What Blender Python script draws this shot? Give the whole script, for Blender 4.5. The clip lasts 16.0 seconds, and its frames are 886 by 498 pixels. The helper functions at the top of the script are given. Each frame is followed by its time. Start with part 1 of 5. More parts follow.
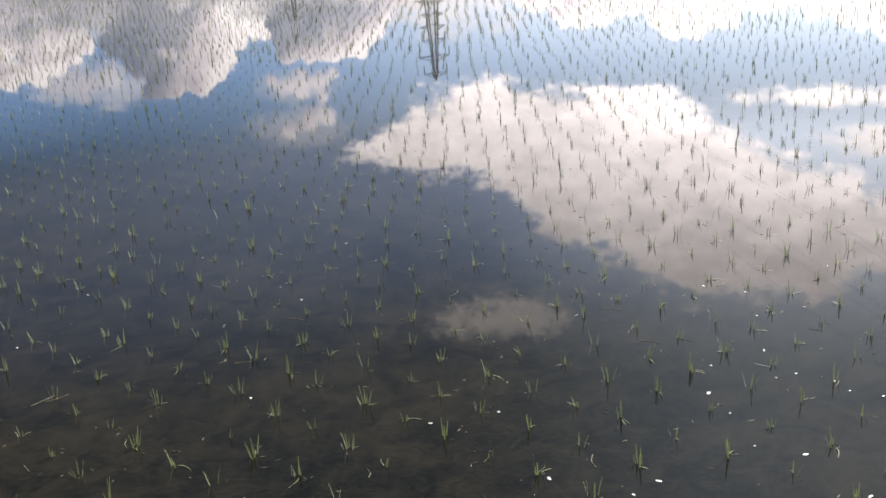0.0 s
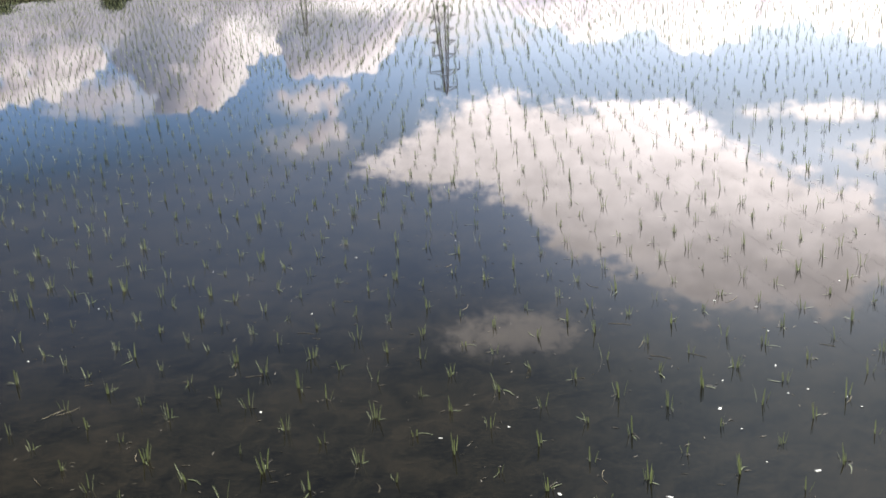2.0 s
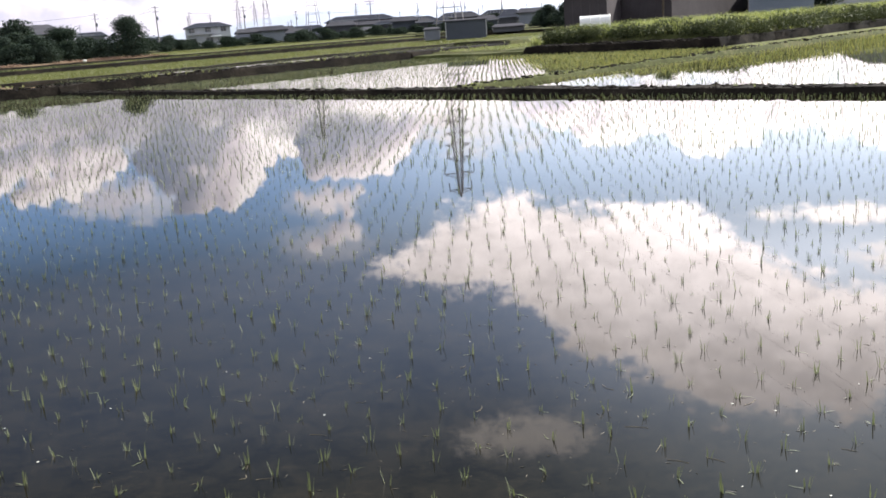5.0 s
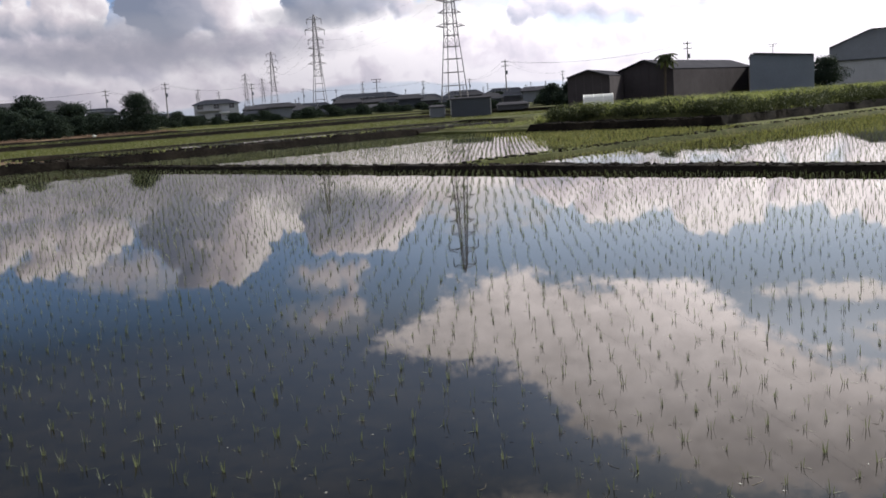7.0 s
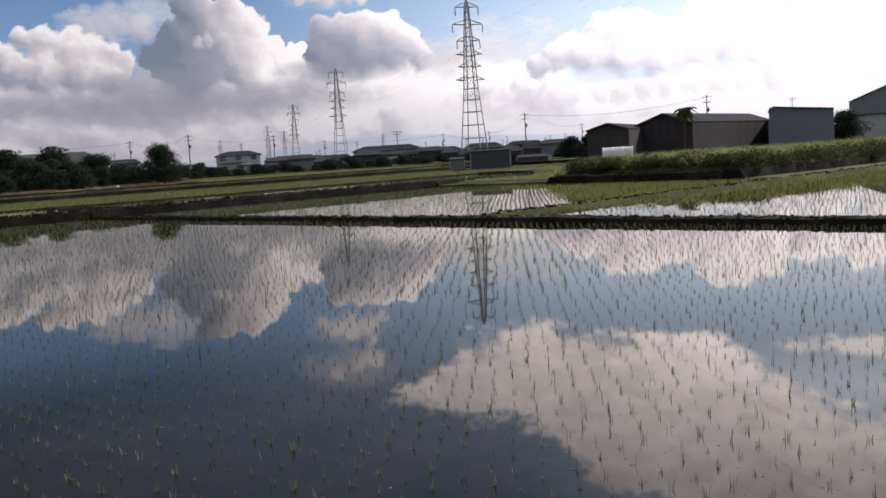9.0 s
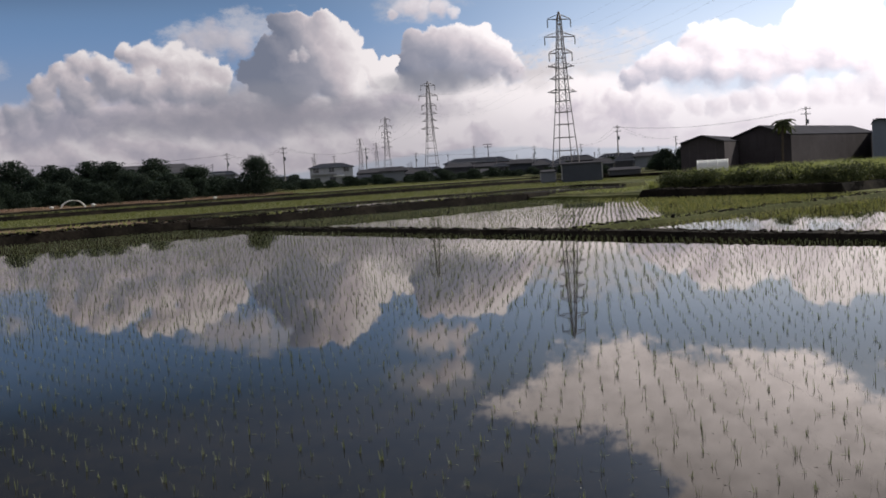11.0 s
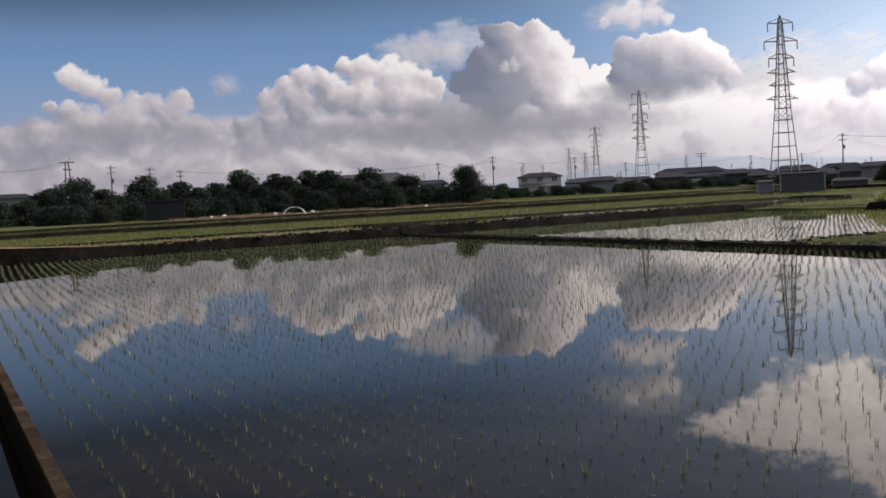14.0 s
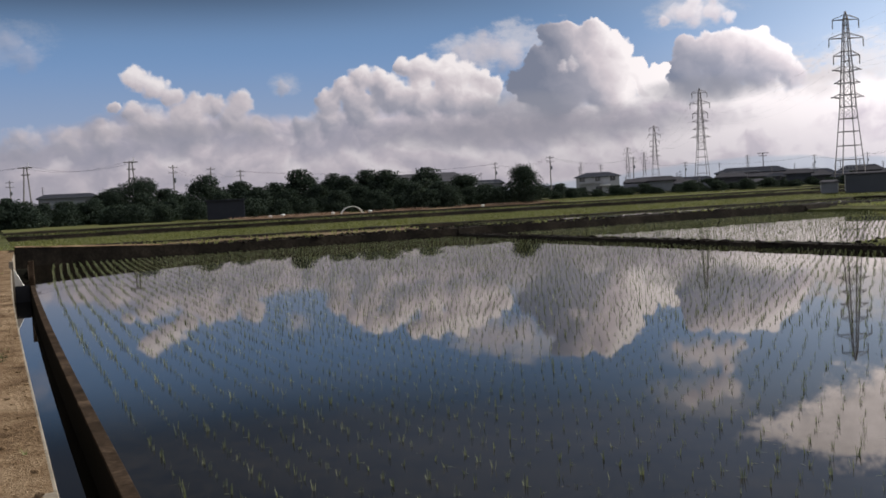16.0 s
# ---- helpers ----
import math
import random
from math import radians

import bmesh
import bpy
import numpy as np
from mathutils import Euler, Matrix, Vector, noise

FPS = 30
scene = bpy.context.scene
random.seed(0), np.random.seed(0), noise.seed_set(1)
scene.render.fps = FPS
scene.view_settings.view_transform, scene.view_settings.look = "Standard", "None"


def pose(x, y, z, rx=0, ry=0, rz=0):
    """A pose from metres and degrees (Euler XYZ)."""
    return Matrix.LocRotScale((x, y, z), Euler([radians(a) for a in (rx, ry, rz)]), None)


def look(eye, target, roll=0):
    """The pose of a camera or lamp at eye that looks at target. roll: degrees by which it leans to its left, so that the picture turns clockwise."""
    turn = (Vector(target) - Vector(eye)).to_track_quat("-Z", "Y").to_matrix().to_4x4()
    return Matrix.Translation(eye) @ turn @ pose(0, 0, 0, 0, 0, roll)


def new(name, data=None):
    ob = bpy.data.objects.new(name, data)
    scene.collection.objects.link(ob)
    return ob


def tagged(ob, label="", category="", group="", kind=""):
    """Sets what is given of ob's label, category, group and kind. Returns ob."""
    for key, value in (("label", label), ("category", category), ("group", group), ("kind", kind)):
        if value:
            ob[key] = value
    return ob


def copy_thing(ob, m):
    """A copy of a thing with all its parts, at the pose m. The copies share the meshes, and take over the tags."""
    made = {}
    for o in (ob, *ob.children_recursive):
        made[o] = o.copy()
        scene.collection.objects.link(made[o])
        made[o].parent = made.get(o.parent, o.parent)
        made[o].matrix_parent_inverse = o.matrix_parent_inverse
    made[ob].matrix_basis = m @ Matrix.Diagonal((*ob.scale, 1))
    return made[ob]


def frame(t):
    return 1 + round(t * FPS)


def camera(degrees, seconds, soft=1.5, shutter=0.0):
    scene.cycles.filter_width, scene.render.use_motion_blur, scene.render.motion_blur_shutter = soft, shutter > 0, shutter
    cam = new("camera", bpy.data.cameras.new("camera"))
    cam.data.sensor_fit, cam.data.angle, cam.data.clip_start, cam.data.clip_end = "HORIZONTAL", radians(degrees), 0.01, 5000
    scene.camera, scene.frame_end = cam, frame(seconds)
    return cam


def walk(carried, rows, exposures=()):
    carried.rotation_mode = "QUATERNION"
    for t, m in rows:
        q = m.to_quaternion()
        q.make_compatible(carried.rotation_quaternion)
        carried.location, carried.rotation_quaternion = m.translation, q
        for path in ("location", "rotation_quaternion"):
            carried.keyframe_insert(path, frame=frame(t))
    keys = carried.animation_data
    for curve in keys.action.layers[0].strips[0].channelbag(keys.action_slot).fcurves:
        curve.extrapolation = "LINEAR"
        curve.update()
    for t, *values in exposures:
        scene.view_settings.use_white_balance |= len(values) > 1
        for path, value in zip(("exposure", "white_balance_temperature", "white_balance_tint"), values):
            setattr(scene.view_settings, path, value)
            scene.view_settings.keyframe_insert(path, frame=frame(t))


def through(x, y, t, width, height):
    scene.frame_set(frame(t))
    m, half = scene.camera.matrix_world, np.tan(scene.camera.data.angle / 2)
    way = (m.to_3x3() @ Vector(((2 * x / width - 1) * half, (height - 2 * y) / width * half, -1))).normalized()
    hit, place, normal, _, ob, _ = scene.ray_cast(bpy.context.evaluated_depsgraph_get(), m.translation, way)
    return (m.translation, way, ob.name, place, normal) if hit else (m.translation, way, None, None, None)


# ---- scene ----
# ---- camera ----
cam = camera(47.45, 16.0, soft=1.7)
PATH = [
    (0.0, pose(0, 0, 2.2, 70.77, 3.84, -1.16)),
    (0.5, pose(0, 0, 2.2, 70.78, 3.90, -1.04)),
    (1.0, pose(0, 0, 2.2, 70.79, 3.91, -0.94)),
    (1.5, pose(0, 0, 2.2, 71.04, 3.93, -0.76)),
    (2.0, pose(0, 0, 2.2, 71.63, 3.97, -0.59)),
    (2.5, pose(0, 0, 2.2, 72.54, 4.04, -0.42)),
    (3.0, pose(0, 0, 2.2, 73.45, 4.04, -0.24)),
    (3.5, pose(0, 0, 2.2, 74.34, 4.07, -0.08)),
    (4.0, pose(0, 0, 2.2, 75.26, 4.07, 0.05)),
    (6.5, pose(0, 0, 2.2, 80.74, 3.78, 0.50)),
    (7.0, pose(0, 0, 2.2, 81.69, 3.71, 0.55)),
    (7.5, pose(0, 0, 2.2, 82.54, 3.65, 0.74)),
    (8.0, pose(0, 0, 2.2, 83.46, 3.59, 1.03)),
    (10.5, pose(0, 0, 2.2, 85.48, 3.44, 4.77)),
    (11.0, pose(0, 0, 2.2, 85.70, 3.38, 6.82)),
    (11.5, pose(0, 0, 2.2, 85.93, 3.30, 8.95)),
    (12.0, pose(0, 0, 2.2, 86.15, 3.20, 11.06)),
    (12.5, pose(0, 0, 2.2, 86.38, 3.14, 13.15)),
    (13.0, pose(0, 0, 2.2, 86.58, 3.05, 15.11)),
    (13.5, pose(0, 0, 2.2, 86.74, 3.03, 16.93)),
    (14.0, pose(0, 0, 2.2, 86.89, 3.02, 18.60)),
    (14.5, pose(0, 0, 2.2, 87.00, 2.98, 20.14)),
    (15.0, pose(0, 0, 2.2, 87.06, 3.00, 21.17)),
    (15.5, pose(0, 0, 2.2, 87.07, 2.97, 21.67)),
    (16.0, pose(0, 0, 2.2, 87.04, 2.94, 21.84)),]
walk(cam, PATH, [(0.0, 1.32, 6200, 9), (1.5, 1.32, 6200, 9), (4.0, 1.37, 6200, 9), (6.5, 0.69, 6250, 9), (7.0, 0.33, 6250, 9), (7.5, 0.27, 6280, 9), (8.0, 0.23, 6300, 9), (10.5, -0.03, 6420, 10), (12.5, -0.1, 6450, 10), (14.0, 0.05, 6450, 10), (16.0, 0.11, 6450, 10)])

# ---- sky and sun ----
SUN_AZ, SUN_EL = 44.0, 35.0


class Net:
    """A short way to write node trees."""

    def __init__(self, tree):
        self.tree = tree
        tree.nodes.clear()

    def node(self, kind):
        return self.tree.nodes.new(kind)

    def put(self, socket, value):
        if isinstance(value, bpy.types.NodeSocket):
            self.tree.links.new(value, socket)
        elif value is not None:
            socket.default_value = value

    def math(self, op, a, b=None, c=None, clamp=False):
        n = self.node("ShaderNodeMath")
        n.operation, n.use_clamp = op, clamp
        for s, v in zip(n.inputs, (a, b, c)):
            self.put(s, v)
        return n.outputs[0]

    def vec(self, op, a, b=None, c=None):
        n = self.node("ShaderNodeVectorMath")
        n.operation = op
        self.put(n.inputs[0], a)
        if c is not None:
            self.put(n.inputs[2], c)
        if op == "SCALE":
            self.put(n.inputs["Scale"], b)
        else:
            self.put(n.inputs[1], b)
        return n.outputs["Value"] if op == "DOT_PRODUCT" else n.outputs["Vector"]

    def step(self, x, lo, hi, to0=0.0, to1=1.0):
        n = self.node("ShaderNodeMapRange")
        n.interpolation_type = "SMOOTHSTEP"
        for s, v in zip(n.inputs, (x, lo, hi, to0, to1)):
            self.put(s, v)
        return n.outputs[0]

    def mix(self, f, a, b, blend="MIX"):
        n = self.node("ShaderNodeMix")
        n.data_type, n.blend_type = "RGBA", blend
        self.put(n.inputs[0], f)
        self.put(n.inputs[6], a)
        self.put(n.inputs[7], b)
        return n.outputs[2]

    def noise(self, vector, scale, detail=4.0, rough=0.55, distort=0.0, out=0):
        n = self.node("ShaderNodeTexNoise")
        for name, v in (("Vector", vector), ("Scale", scale), ("Detail", detail), ("Roughness", rough), ("Distortion", distort)):
            self.put(n.inputs[name], v)
        return n.outputs[out]

    def ramp(self, f, *stops):
        n = self.node("ShaderNodeValToRGB")
        els = n.color_ramp.elements
        while len(els) < len(stops):
            els.new(0.5)
        for e, (at, col) in zip(els, stops):
            e.position, e.color = at, (*col, 1)
        self.put(n.inputs[0], f)
        return n.outputs[0]

    def profile(self, x, pts):
        """A curve through (degrees, degrees) points, azimuth to elevation."""
        n = self.node("ShaderNodeFloatCurve")
        ps = n.mapping.curves[0].points
        q = [((a + 60) / 120, e / 40) for a, e in pts]
        ps[0].location, ps[1].location = q[0], q[-1]
        for p in q[1:-1]:
            ps.new(*p)
        for p in ps:
            p.handle_type = "AUTO_CLAMPED"
        n.mapping.update()
        self.put(n.inputs["Value"], x)
        return self.math("MULTIPLY", n.outputs[0], 40.0)


world = bpy.data.worlds.new("sky")
scene.world = world
world.use_nodes = True
W = Net(world.node_tree)
way = W.node("ShaderNodeTexCoord").outputs["Generated"]
split = W.node("ShaderNodeSeparateXYZ")
W.put(split.inputs[0], way)
az = W.math("MULTIPLY", W.math("ARCTAN2", split.outputs[0], split.outputs[1]), 57.2958)
el = W.math("MULTIPLY", W.math("ARCSINE", split.outputs[2]), 57.2958)
az01 = W.math("MULTIPLY_ADD", az, 1 / 120, 0.5, clamp=True)
air = W.node("ShaderNodeTexSky")
air.sky_type, air.sun_disc, air.sun_elevation, air.sun_rotation = "NISHITA", False, radians(SUN_EL), radians(SUN_AZ)
air.air_density, air.dust_density, air.ozone_density = 1.0, 1.2, 1.5
nishita = air.outputs[0]
sun_way = Vector((math.sin(radians(SUN_AZ)) * math.cos(radians(SUN_EL)), math.cos(radians(SUN_AZ)) * math.cos(radians(SUN_EL)), math.sin(radians(SUN_EL))))
low_sun = Vector((math.sin(radians(36)), math.cos(radians(36)), 0.35)).normalized()
near_sun = W.math("MULTIPLY", W.step(W.vec("DOT_PRODUCT", way, low_sun), 0.6, 1.0), W.step(el, 24.0, 11.0))
# billows: rounded cells at two scales, and the same a little towards the sun, whose difference gives the lit sides


def lobes(vector, scale, smooth):
    """Rounded lobes: how far from a lobe's middle, and how much its side faces the sun."""
    n = W.node("ShaderNodeTexVoronoi")
    n.feature = "SMOOTH_F1"
    W.put(n.inputs["Vector"], vector)
    n.inputs["Scale"].default_value = scale
    n.inputs["Smoothness"].default_value = smooth
    face = W.vec("DOT_PRODUCT", W.vec("SUBTRACT", vector, n.outputs["Position"]), (0.62 * scale, -0.1 * scale, 0.78 * scale))
    return n.outputs["Distance"], face


soft_noise = W.noise(way, 10.0, 5.0, 0.55)
warp = W.vec("SCALE", W.vec("SUBTRACT", W.noise(way, 15.0, 4.0, 0.52, out=1), (0.5, 0.5, 0.5)), 0.07)
flat = W.vec("ADD", W.vec("MULTIPLY", way, (1.0, 1.0, 1.25)), warp)
big_far, big_lit = lobes(flat, 17.0, 0.35)
small_far, small_lit = lobes(W.vec("ADD", flat, W.vec("SCALE", warp, 0.6)), 46.0, 0.3)
swell = W.noise(flat, 21.0, 4.5, 0.5)
swell_sunward = W.noise(W.vec("ADD", flat, (0.0085, -0.0015, 0.0115)), 21.0, 4.5, 0.5)
lit = W.math("ADD", W.math("MULTIPLY", big_lit, 0.24), W.math("MULTIPLY", small_lit, 0.06))
lit = W.math("MULTIPLY_ADD", W.math("SUBTRACT", swell, swell_sunward), 1.25, lit)
fine = W.noise(flat, 70.0, 5.0, 0.6)
puffs = W.math("ADD", W.math("MULTIPLY", W.math("SUBTRACT", 0.42, big_far), 1.6), W.math("MULTIPLY", W.math("SUBTRACT", 0.42, small_far), 0.65))
puffs = W.math("ADD", puffs, W.math("MULTIPLY", W.math("SUBTRACT", fine, 0.5), 0.2))
sheet_noise = W.noise(W.vec("MULTIPLY", way, (1.0, 1.0, 2.2)), 7.0, 8.0, 0.62)
shred = W.noise(W.vec("MULTIPLY", way, (1.0, 1.0, 1.8)), 75.0, 6.0, 0.68)
wisp = W.noise(W.vec("MULTIPLY", way, (1.0, 1.0, 2.0)), 30.0, 7.0, 0.7)

sky_col = W.vec("MULTIPLY", W.vec("SCALE", nishita, 0.031), (1.0, 1.0, 1.05))
sky_col = W.mix(W.step(el, 16.0, 7.0, 0.0, 0.88), sky_col, (0.20, 0.345, 0.61, 1))
sky_col = W.mix(W.step(el, 9.0, 3.5, 0.0, 0.6), sky_col, (0.38, 0.43, 0.56, 1))
sky_col = W.vec("SCALE", sky_col, W.math("SUBTRACT", 1.0, W.math("MULTIPLY", W.step(el, 8.8, 13.0), W.step(az, -10.0, -34.0, 0.0, 0.48))))
sky_col = W.mix(W.math("MULTIPLY", near_sun, W.step(el, 10.0, 6.0, 0.46, 0.8)), sky_col, (0.80, 0.85, 0.91, 1))


def cloud(under, tops, soft=0.3, rough=0.5, thick=3.5, floor=0.0, fade=2.0, dim=1.0, cover=1.0, rim=0.5, lean=0.0, mid=0.0, base=0.0, mottle=1.0):
    """Lays a bank of cloud over what is under it: its top is a curve of azimuth, its bottom fades out; lean: it brightens to the right."""
    top = W.math("MULTIPLY_ADD", puffs, rough, W.math("ADD", W.profile(az01, tops), 0.22))
    depth = W.math("SUBTRACT", top, el)
    cover = W.math("MULTIPLY", W.step(depth, 0.0, soft * 0.85), W.step(el, floor - fade, floor, 0.0, cover))
    inside = W.math("SUBTRACT", W.step(depth, 0.0, thick, 0.03 + base, 0.80 + base), W.math("MULTIPLY", lit, mottle))
    inside = W.math("ADD", inside, W.math("MULTIPLY", W.math("SUBTRACT", 0.5, soft_noise), 0.5 * mottle))
    if lean:
        inside = W.math("MULTIPLY_ADD", W.math("SUBTRACT", az, mid), -lean, inside)
    inside = W.math("SUBTRACT", inside, W.step(depth, rim, 0.0, 0.0, 0.12), clamp=True)
    col = W.ramp(inside, (0.0, (0.97, 0.90, 0.905)), (0.24, (0.69, 0.612, 0.66)), (0.52, (0.40, 0.380, 0.45)), (1.0, (0.22, 0.235, 0.31)))
    if dim != 1.0:
        col = W.vec("SCALE", col, dim)
    return W.mix(cover, under, col)


# where a look goes, in degrees, shaken by billows at two scales, so that outlines bulge
shake = W.vec("SCALE", W.vec("SUBTRACT", W.noise(way, 60.0, 4.0, 0.55, out=1), (0.5, 0.5, 0.5)), 1.0)
spot = W.node("ShaderNodeCombineXYZ")
W.put(spot.inputs[0], az)
W.put(spot.inputs[1], el)
spot = W.vec("ADD", spot.outputs[0], W.vec("MULTIPLY", shake, (1.1, 1.1, 0.0)))
knob_far, knob_lit = lobes(W.vec("ADD", way, W.vec("SCALE", shake, 0.012)), 70.0, 0.45)
bead_far, bead_lit = lobes(W.vec("ADD", way, W.vec("SCALE", shake, 0.004)), 190.0, 0.25)
bulge = W.math("ADD", W.math("MULTIPLY", W.math("SUBTRACT", 0.40, knob_far), 0.62), W.math("MULTIPLY", W.math("SUBTRACT", 0.40, bead_far), 0.12))
bulge_lit = W.math("ADD", W.math("MULTIPLY", knob_lit, 0.055), W.math("MULTIPLY", bead_lit, 0.012))
bulge_lit = W.math("MULTIPLY_ADD", W.math("SUBTRACT", swell, swell_sunward), 0.8, bulge_lit)


def head_group():
    """One round head of a cumulus: joins it to the heads before it (how deep inside, tone, weight)."""
    g = bpy.data.node_groups.new("cloud_head", "ShaderNodeTree")
    for name, kind in (("Spot", "NodeSocketVector"), ("Scale", "NodeSocketVector"), ("Shift", "NodeSocketVector"), ("Top", "NodeSocketFloat"), ("Tone", "NodeSocketFloat"), ("Weight", "NodeSocketFloat")):
        g.interface.new_socket(name, in_out="INPUT", socket_type=kind)
    for name in ("Top", "Tone", "Weight"):
        g.interface.new_socket(name, in_out="OUTPUT", socket_type="NodeSocketFloat")
    n = Net(g)
    i, o = n.node("NodeGroupInput").outputs, n.node("NodeGroupOutput").inputs
    q = n.vec("MULTIPLY_ADD", i[0], i[1], i[2])
    h = n.math("SUBTRACT", 1.0, n.vec("DOT_PRODUCT", q, q))
    w = n.math("POWER", n.math("MAXIMUM", n.math("ADD", h, 0.25), 0.0), 1.5)
    n.put(o[0], n.math("SMOOTH_MAX", h, i[3], 0.45))
    n.put(o[1], n.math("MULTIPLY_ADD", w, n.vec("DOT_PRODUCT", q, (0.72, 0.69, 0.0)), i[4]))
    n.put(o[2], n.math("ADD", i[5], w))
    return g


HEAD = head_group()


def heap(under, heads, edge=0.16, bumps=1.0, shade=0.5, turn=0.34, lean=0.0, mid=0.0, rise=0.0, level=6.0, floor=3.5, fade=1.2, cover=1.0, dim=1.0, rim=0.16, relief=0.8):
    """A cumulus heaped up of round heads (azimuth, elevation, radius), each lit from the sun's side; shade: its mean tone, 0 white to 1 dark."""
    top, tone, weight = -4.0, 0.0, 0.0001
    for a, e, r in heads:
        n = W.node("ShaderNodeGroup")
        n.node_tree = HEAD
        for socket, value in zip(n.inputs, (spot, (1 / r, 1 / r, 0.0), (-a / r, -e / r, 0.0), top, tone, weight)):
            W.put(socket, value)
        top, tone, weight = n.outputs
    deep = W.math("MULTIPLY_ADD", bulge, bumps, top)
    foot = W.step(el, floor - 0.2, floor + 2.0, 1.3, edge * 2.0)
    seen = W.math("MULTIPLY", W.step(deep, 0.0, foot), W.step(el, floor - fade, floor, 0.0, cover))
    dark = W.math("MULTIPLY_ADD", W.math("DIVIDE", tone, weight), -turn, shade)
    dark = W.math("MULTIPLY_ADD", bulge_lit, -relief, dark)
    dark = W.math("MULTIPLY_ADD", W.math("SUBTRACT", fine, 0.5), -0.22 * relief, dark)
    dark = W.math("MULTIPLY_ADD", W.math("SUBTRACT", soft_noise, 0.5), -0.5 * relief, dark)
    if lean:
        dark = W.math("MULTIPLY_ADD", W.math("SUBTRACT", az, mid), -lean, dark)
    if rise:
        dark = W.math("MULTIPLY_ADD", W.math("SUBTRACT", el, level), -rise, dark)
    dark = W.math("SUBTRACT", dark, W.step(deep, 0.55, 0.0, 0.0, rim), clamp=True)
    col = W.ramp(dark, (0.0, (0.99, 0.92, 0.92)), (0.3, (0.665, 0.60, 0.635)), (0.6, (0.38, 0.375, 0.44)), (1.0, (0.215, 0.238, 0.315)))
    if dim != 1.0:
        col = W.vec("SCALE", col, dim)
    return W.mix(seen, under, col)


def sheet(under, a, e, wide, high, tilt=0.0, cover=0.9, edge=0.5, col=(0.70, 0.66, 0.67, 1), torn=1.0):
    """A loose patch of cloud: an ellipse about (a, e) with torn edges."""
    da, de = W.math("SUBTRACT", az, a), W.math("SUBTRACT", el, e)
    de = W.math("MULTIPLY_ADD", da, -tilt, de)
    r = W.math("ADD", W.math("POWER", W.math("ABSOLUTE", W.math("DIVIDE", da, wide)), 2.0),
               W.math("POWER", W.math("ABSOLUTE", W.math("DIVIDE", de, high)), 2.0))
    r = W.math("ADD", W.math("MULTIPLY_ADD", W.math("SUBTRACT", sheet_noise, 0.5), 5.0 * torn, r), W.math("MULTIPLY", W.math("SUBTRACT", wisp, 0.5), 6.0 * torn))
    r = W.math("MULTIPLY_ADD", W.math("SUBTRACT", shred, 0.5), 3.5 * torn, r)
    return W.mix(W.step(r, 1.0 + edge * 1.6, 1.0 - edge * 1.6, 0.0, cover), under, col)


def band(under, low, high, cover=1.0, soft=1.3, torn=5.5, col=(1.20, 1.095, 1.085, 1)):
    """A broad bright sheet between two curves of azimuth, with torn edges and thin streaks."""
    shift = W.math("ADD", W.math("MULTIPLY", W.math("SUBTRACT", sheet_noise, 0.5), torn), W.math("MULTIPLY", W.math("SUBTRACT", wisp, 0.5), torn * 0.8))
    shift = W.math("MULTIPLY_ADD", W.math("SUBTRACT", shred, 0.5), torn * 0.45, shift)
    a = W.step(W.math("SUBTRACT", W.math("ADD", el, shift), W.profile(az01, low)), 0.0, soft)
    b = W.step(W.math("SUBTRACT", W.profile(az01, high), W.math("ADD", el, shift)), 0.0, soft)
    shade = W.mix(W.step(W.math("ADD", W.math("MULTIPLY", wisp, 0.5), W.math("MULTIPLY", sheet_noise, 0.5)), 0.38, 0.60), W.vec("SCALE", col[:3], 0.72), col)
    shade = W.vec("SCALE", shade, W.step(az, 2.0, 20.0, 1.0, 1.3))
    return W.mix(W.math("MULTIPLY", W.math("MULTIPLY", a, b), cover), under, shade)


# deeper blue higher up, paler towards the sun
sky_col = W.mix(W.math("MULTIPLY", W.step(el, 10.8, 13.8), W.step(W.math("ABSOLUTE", az), 70.0, 44.0, 0.0, 0.92)), sky_col, W.vec("SCALE", W.mix(W.step(el, 19.0, 27.0), W.mix(W.step(az, 0.0, 18.0), (0.182, 0.228, 0.330, 1), (0.225, 0.245, 0.285, 1)), (0.138, 0.158, 0.182, 1)), W.math("MULTIPLY", W.step(az, -44.0, -5.0, 0.48, 1.2), W.math("MULTIPLY", W.step(az, -4.0, 8.0, 1.0, 1.38), W.step(az, 1.0, 20.0, 1.0, 2.3)))))
# broken cloud over the rest of the sky, overhead and behind
rest_of_sky = W.math("MAXIMUM", W.step(W.math("ABSOLUTE", az), 56.0, 80.0), W.step(el, 35.0, 44.0))
sky_col = W.mix(W.math("MULTIPLY", rest_of_sky, W.step(sheet_noise, 0.44, 0.58, 0.15, 0.95)), sky_col, (0.78, 0.76, 0.78, 1))
# high sheets, then banks of cumulus, from the far ones to the near ones
sky_col = band(sky_col, [(-60, 30), (-9, 14.4), (-5.8, 12.75), (-2.4, 11.4), (-1.0, 10.3), (3.3, 9.5), (7.4, 9.8), (12.1, 10.6), (16.7, 12.7), (24.7, 16.0), (40, 19), (60, 22)],
               [(-60, 2), (-9, 13.0), (-5.8, 14.1), (-0.7, 15.6), (2.3, 16.4), (5.8, 18.6), (9.8, 20.9), (15.4, 22.5), (20.7, 22.7), (25, 20.8), (40, 23), (60, 25)])
sky_col = sheet(sky_col, 3.5, 23.1, 4.0, 1.1, 0.0, 0.75, 0.7, (1.0, 0.92, 0.88, 1))
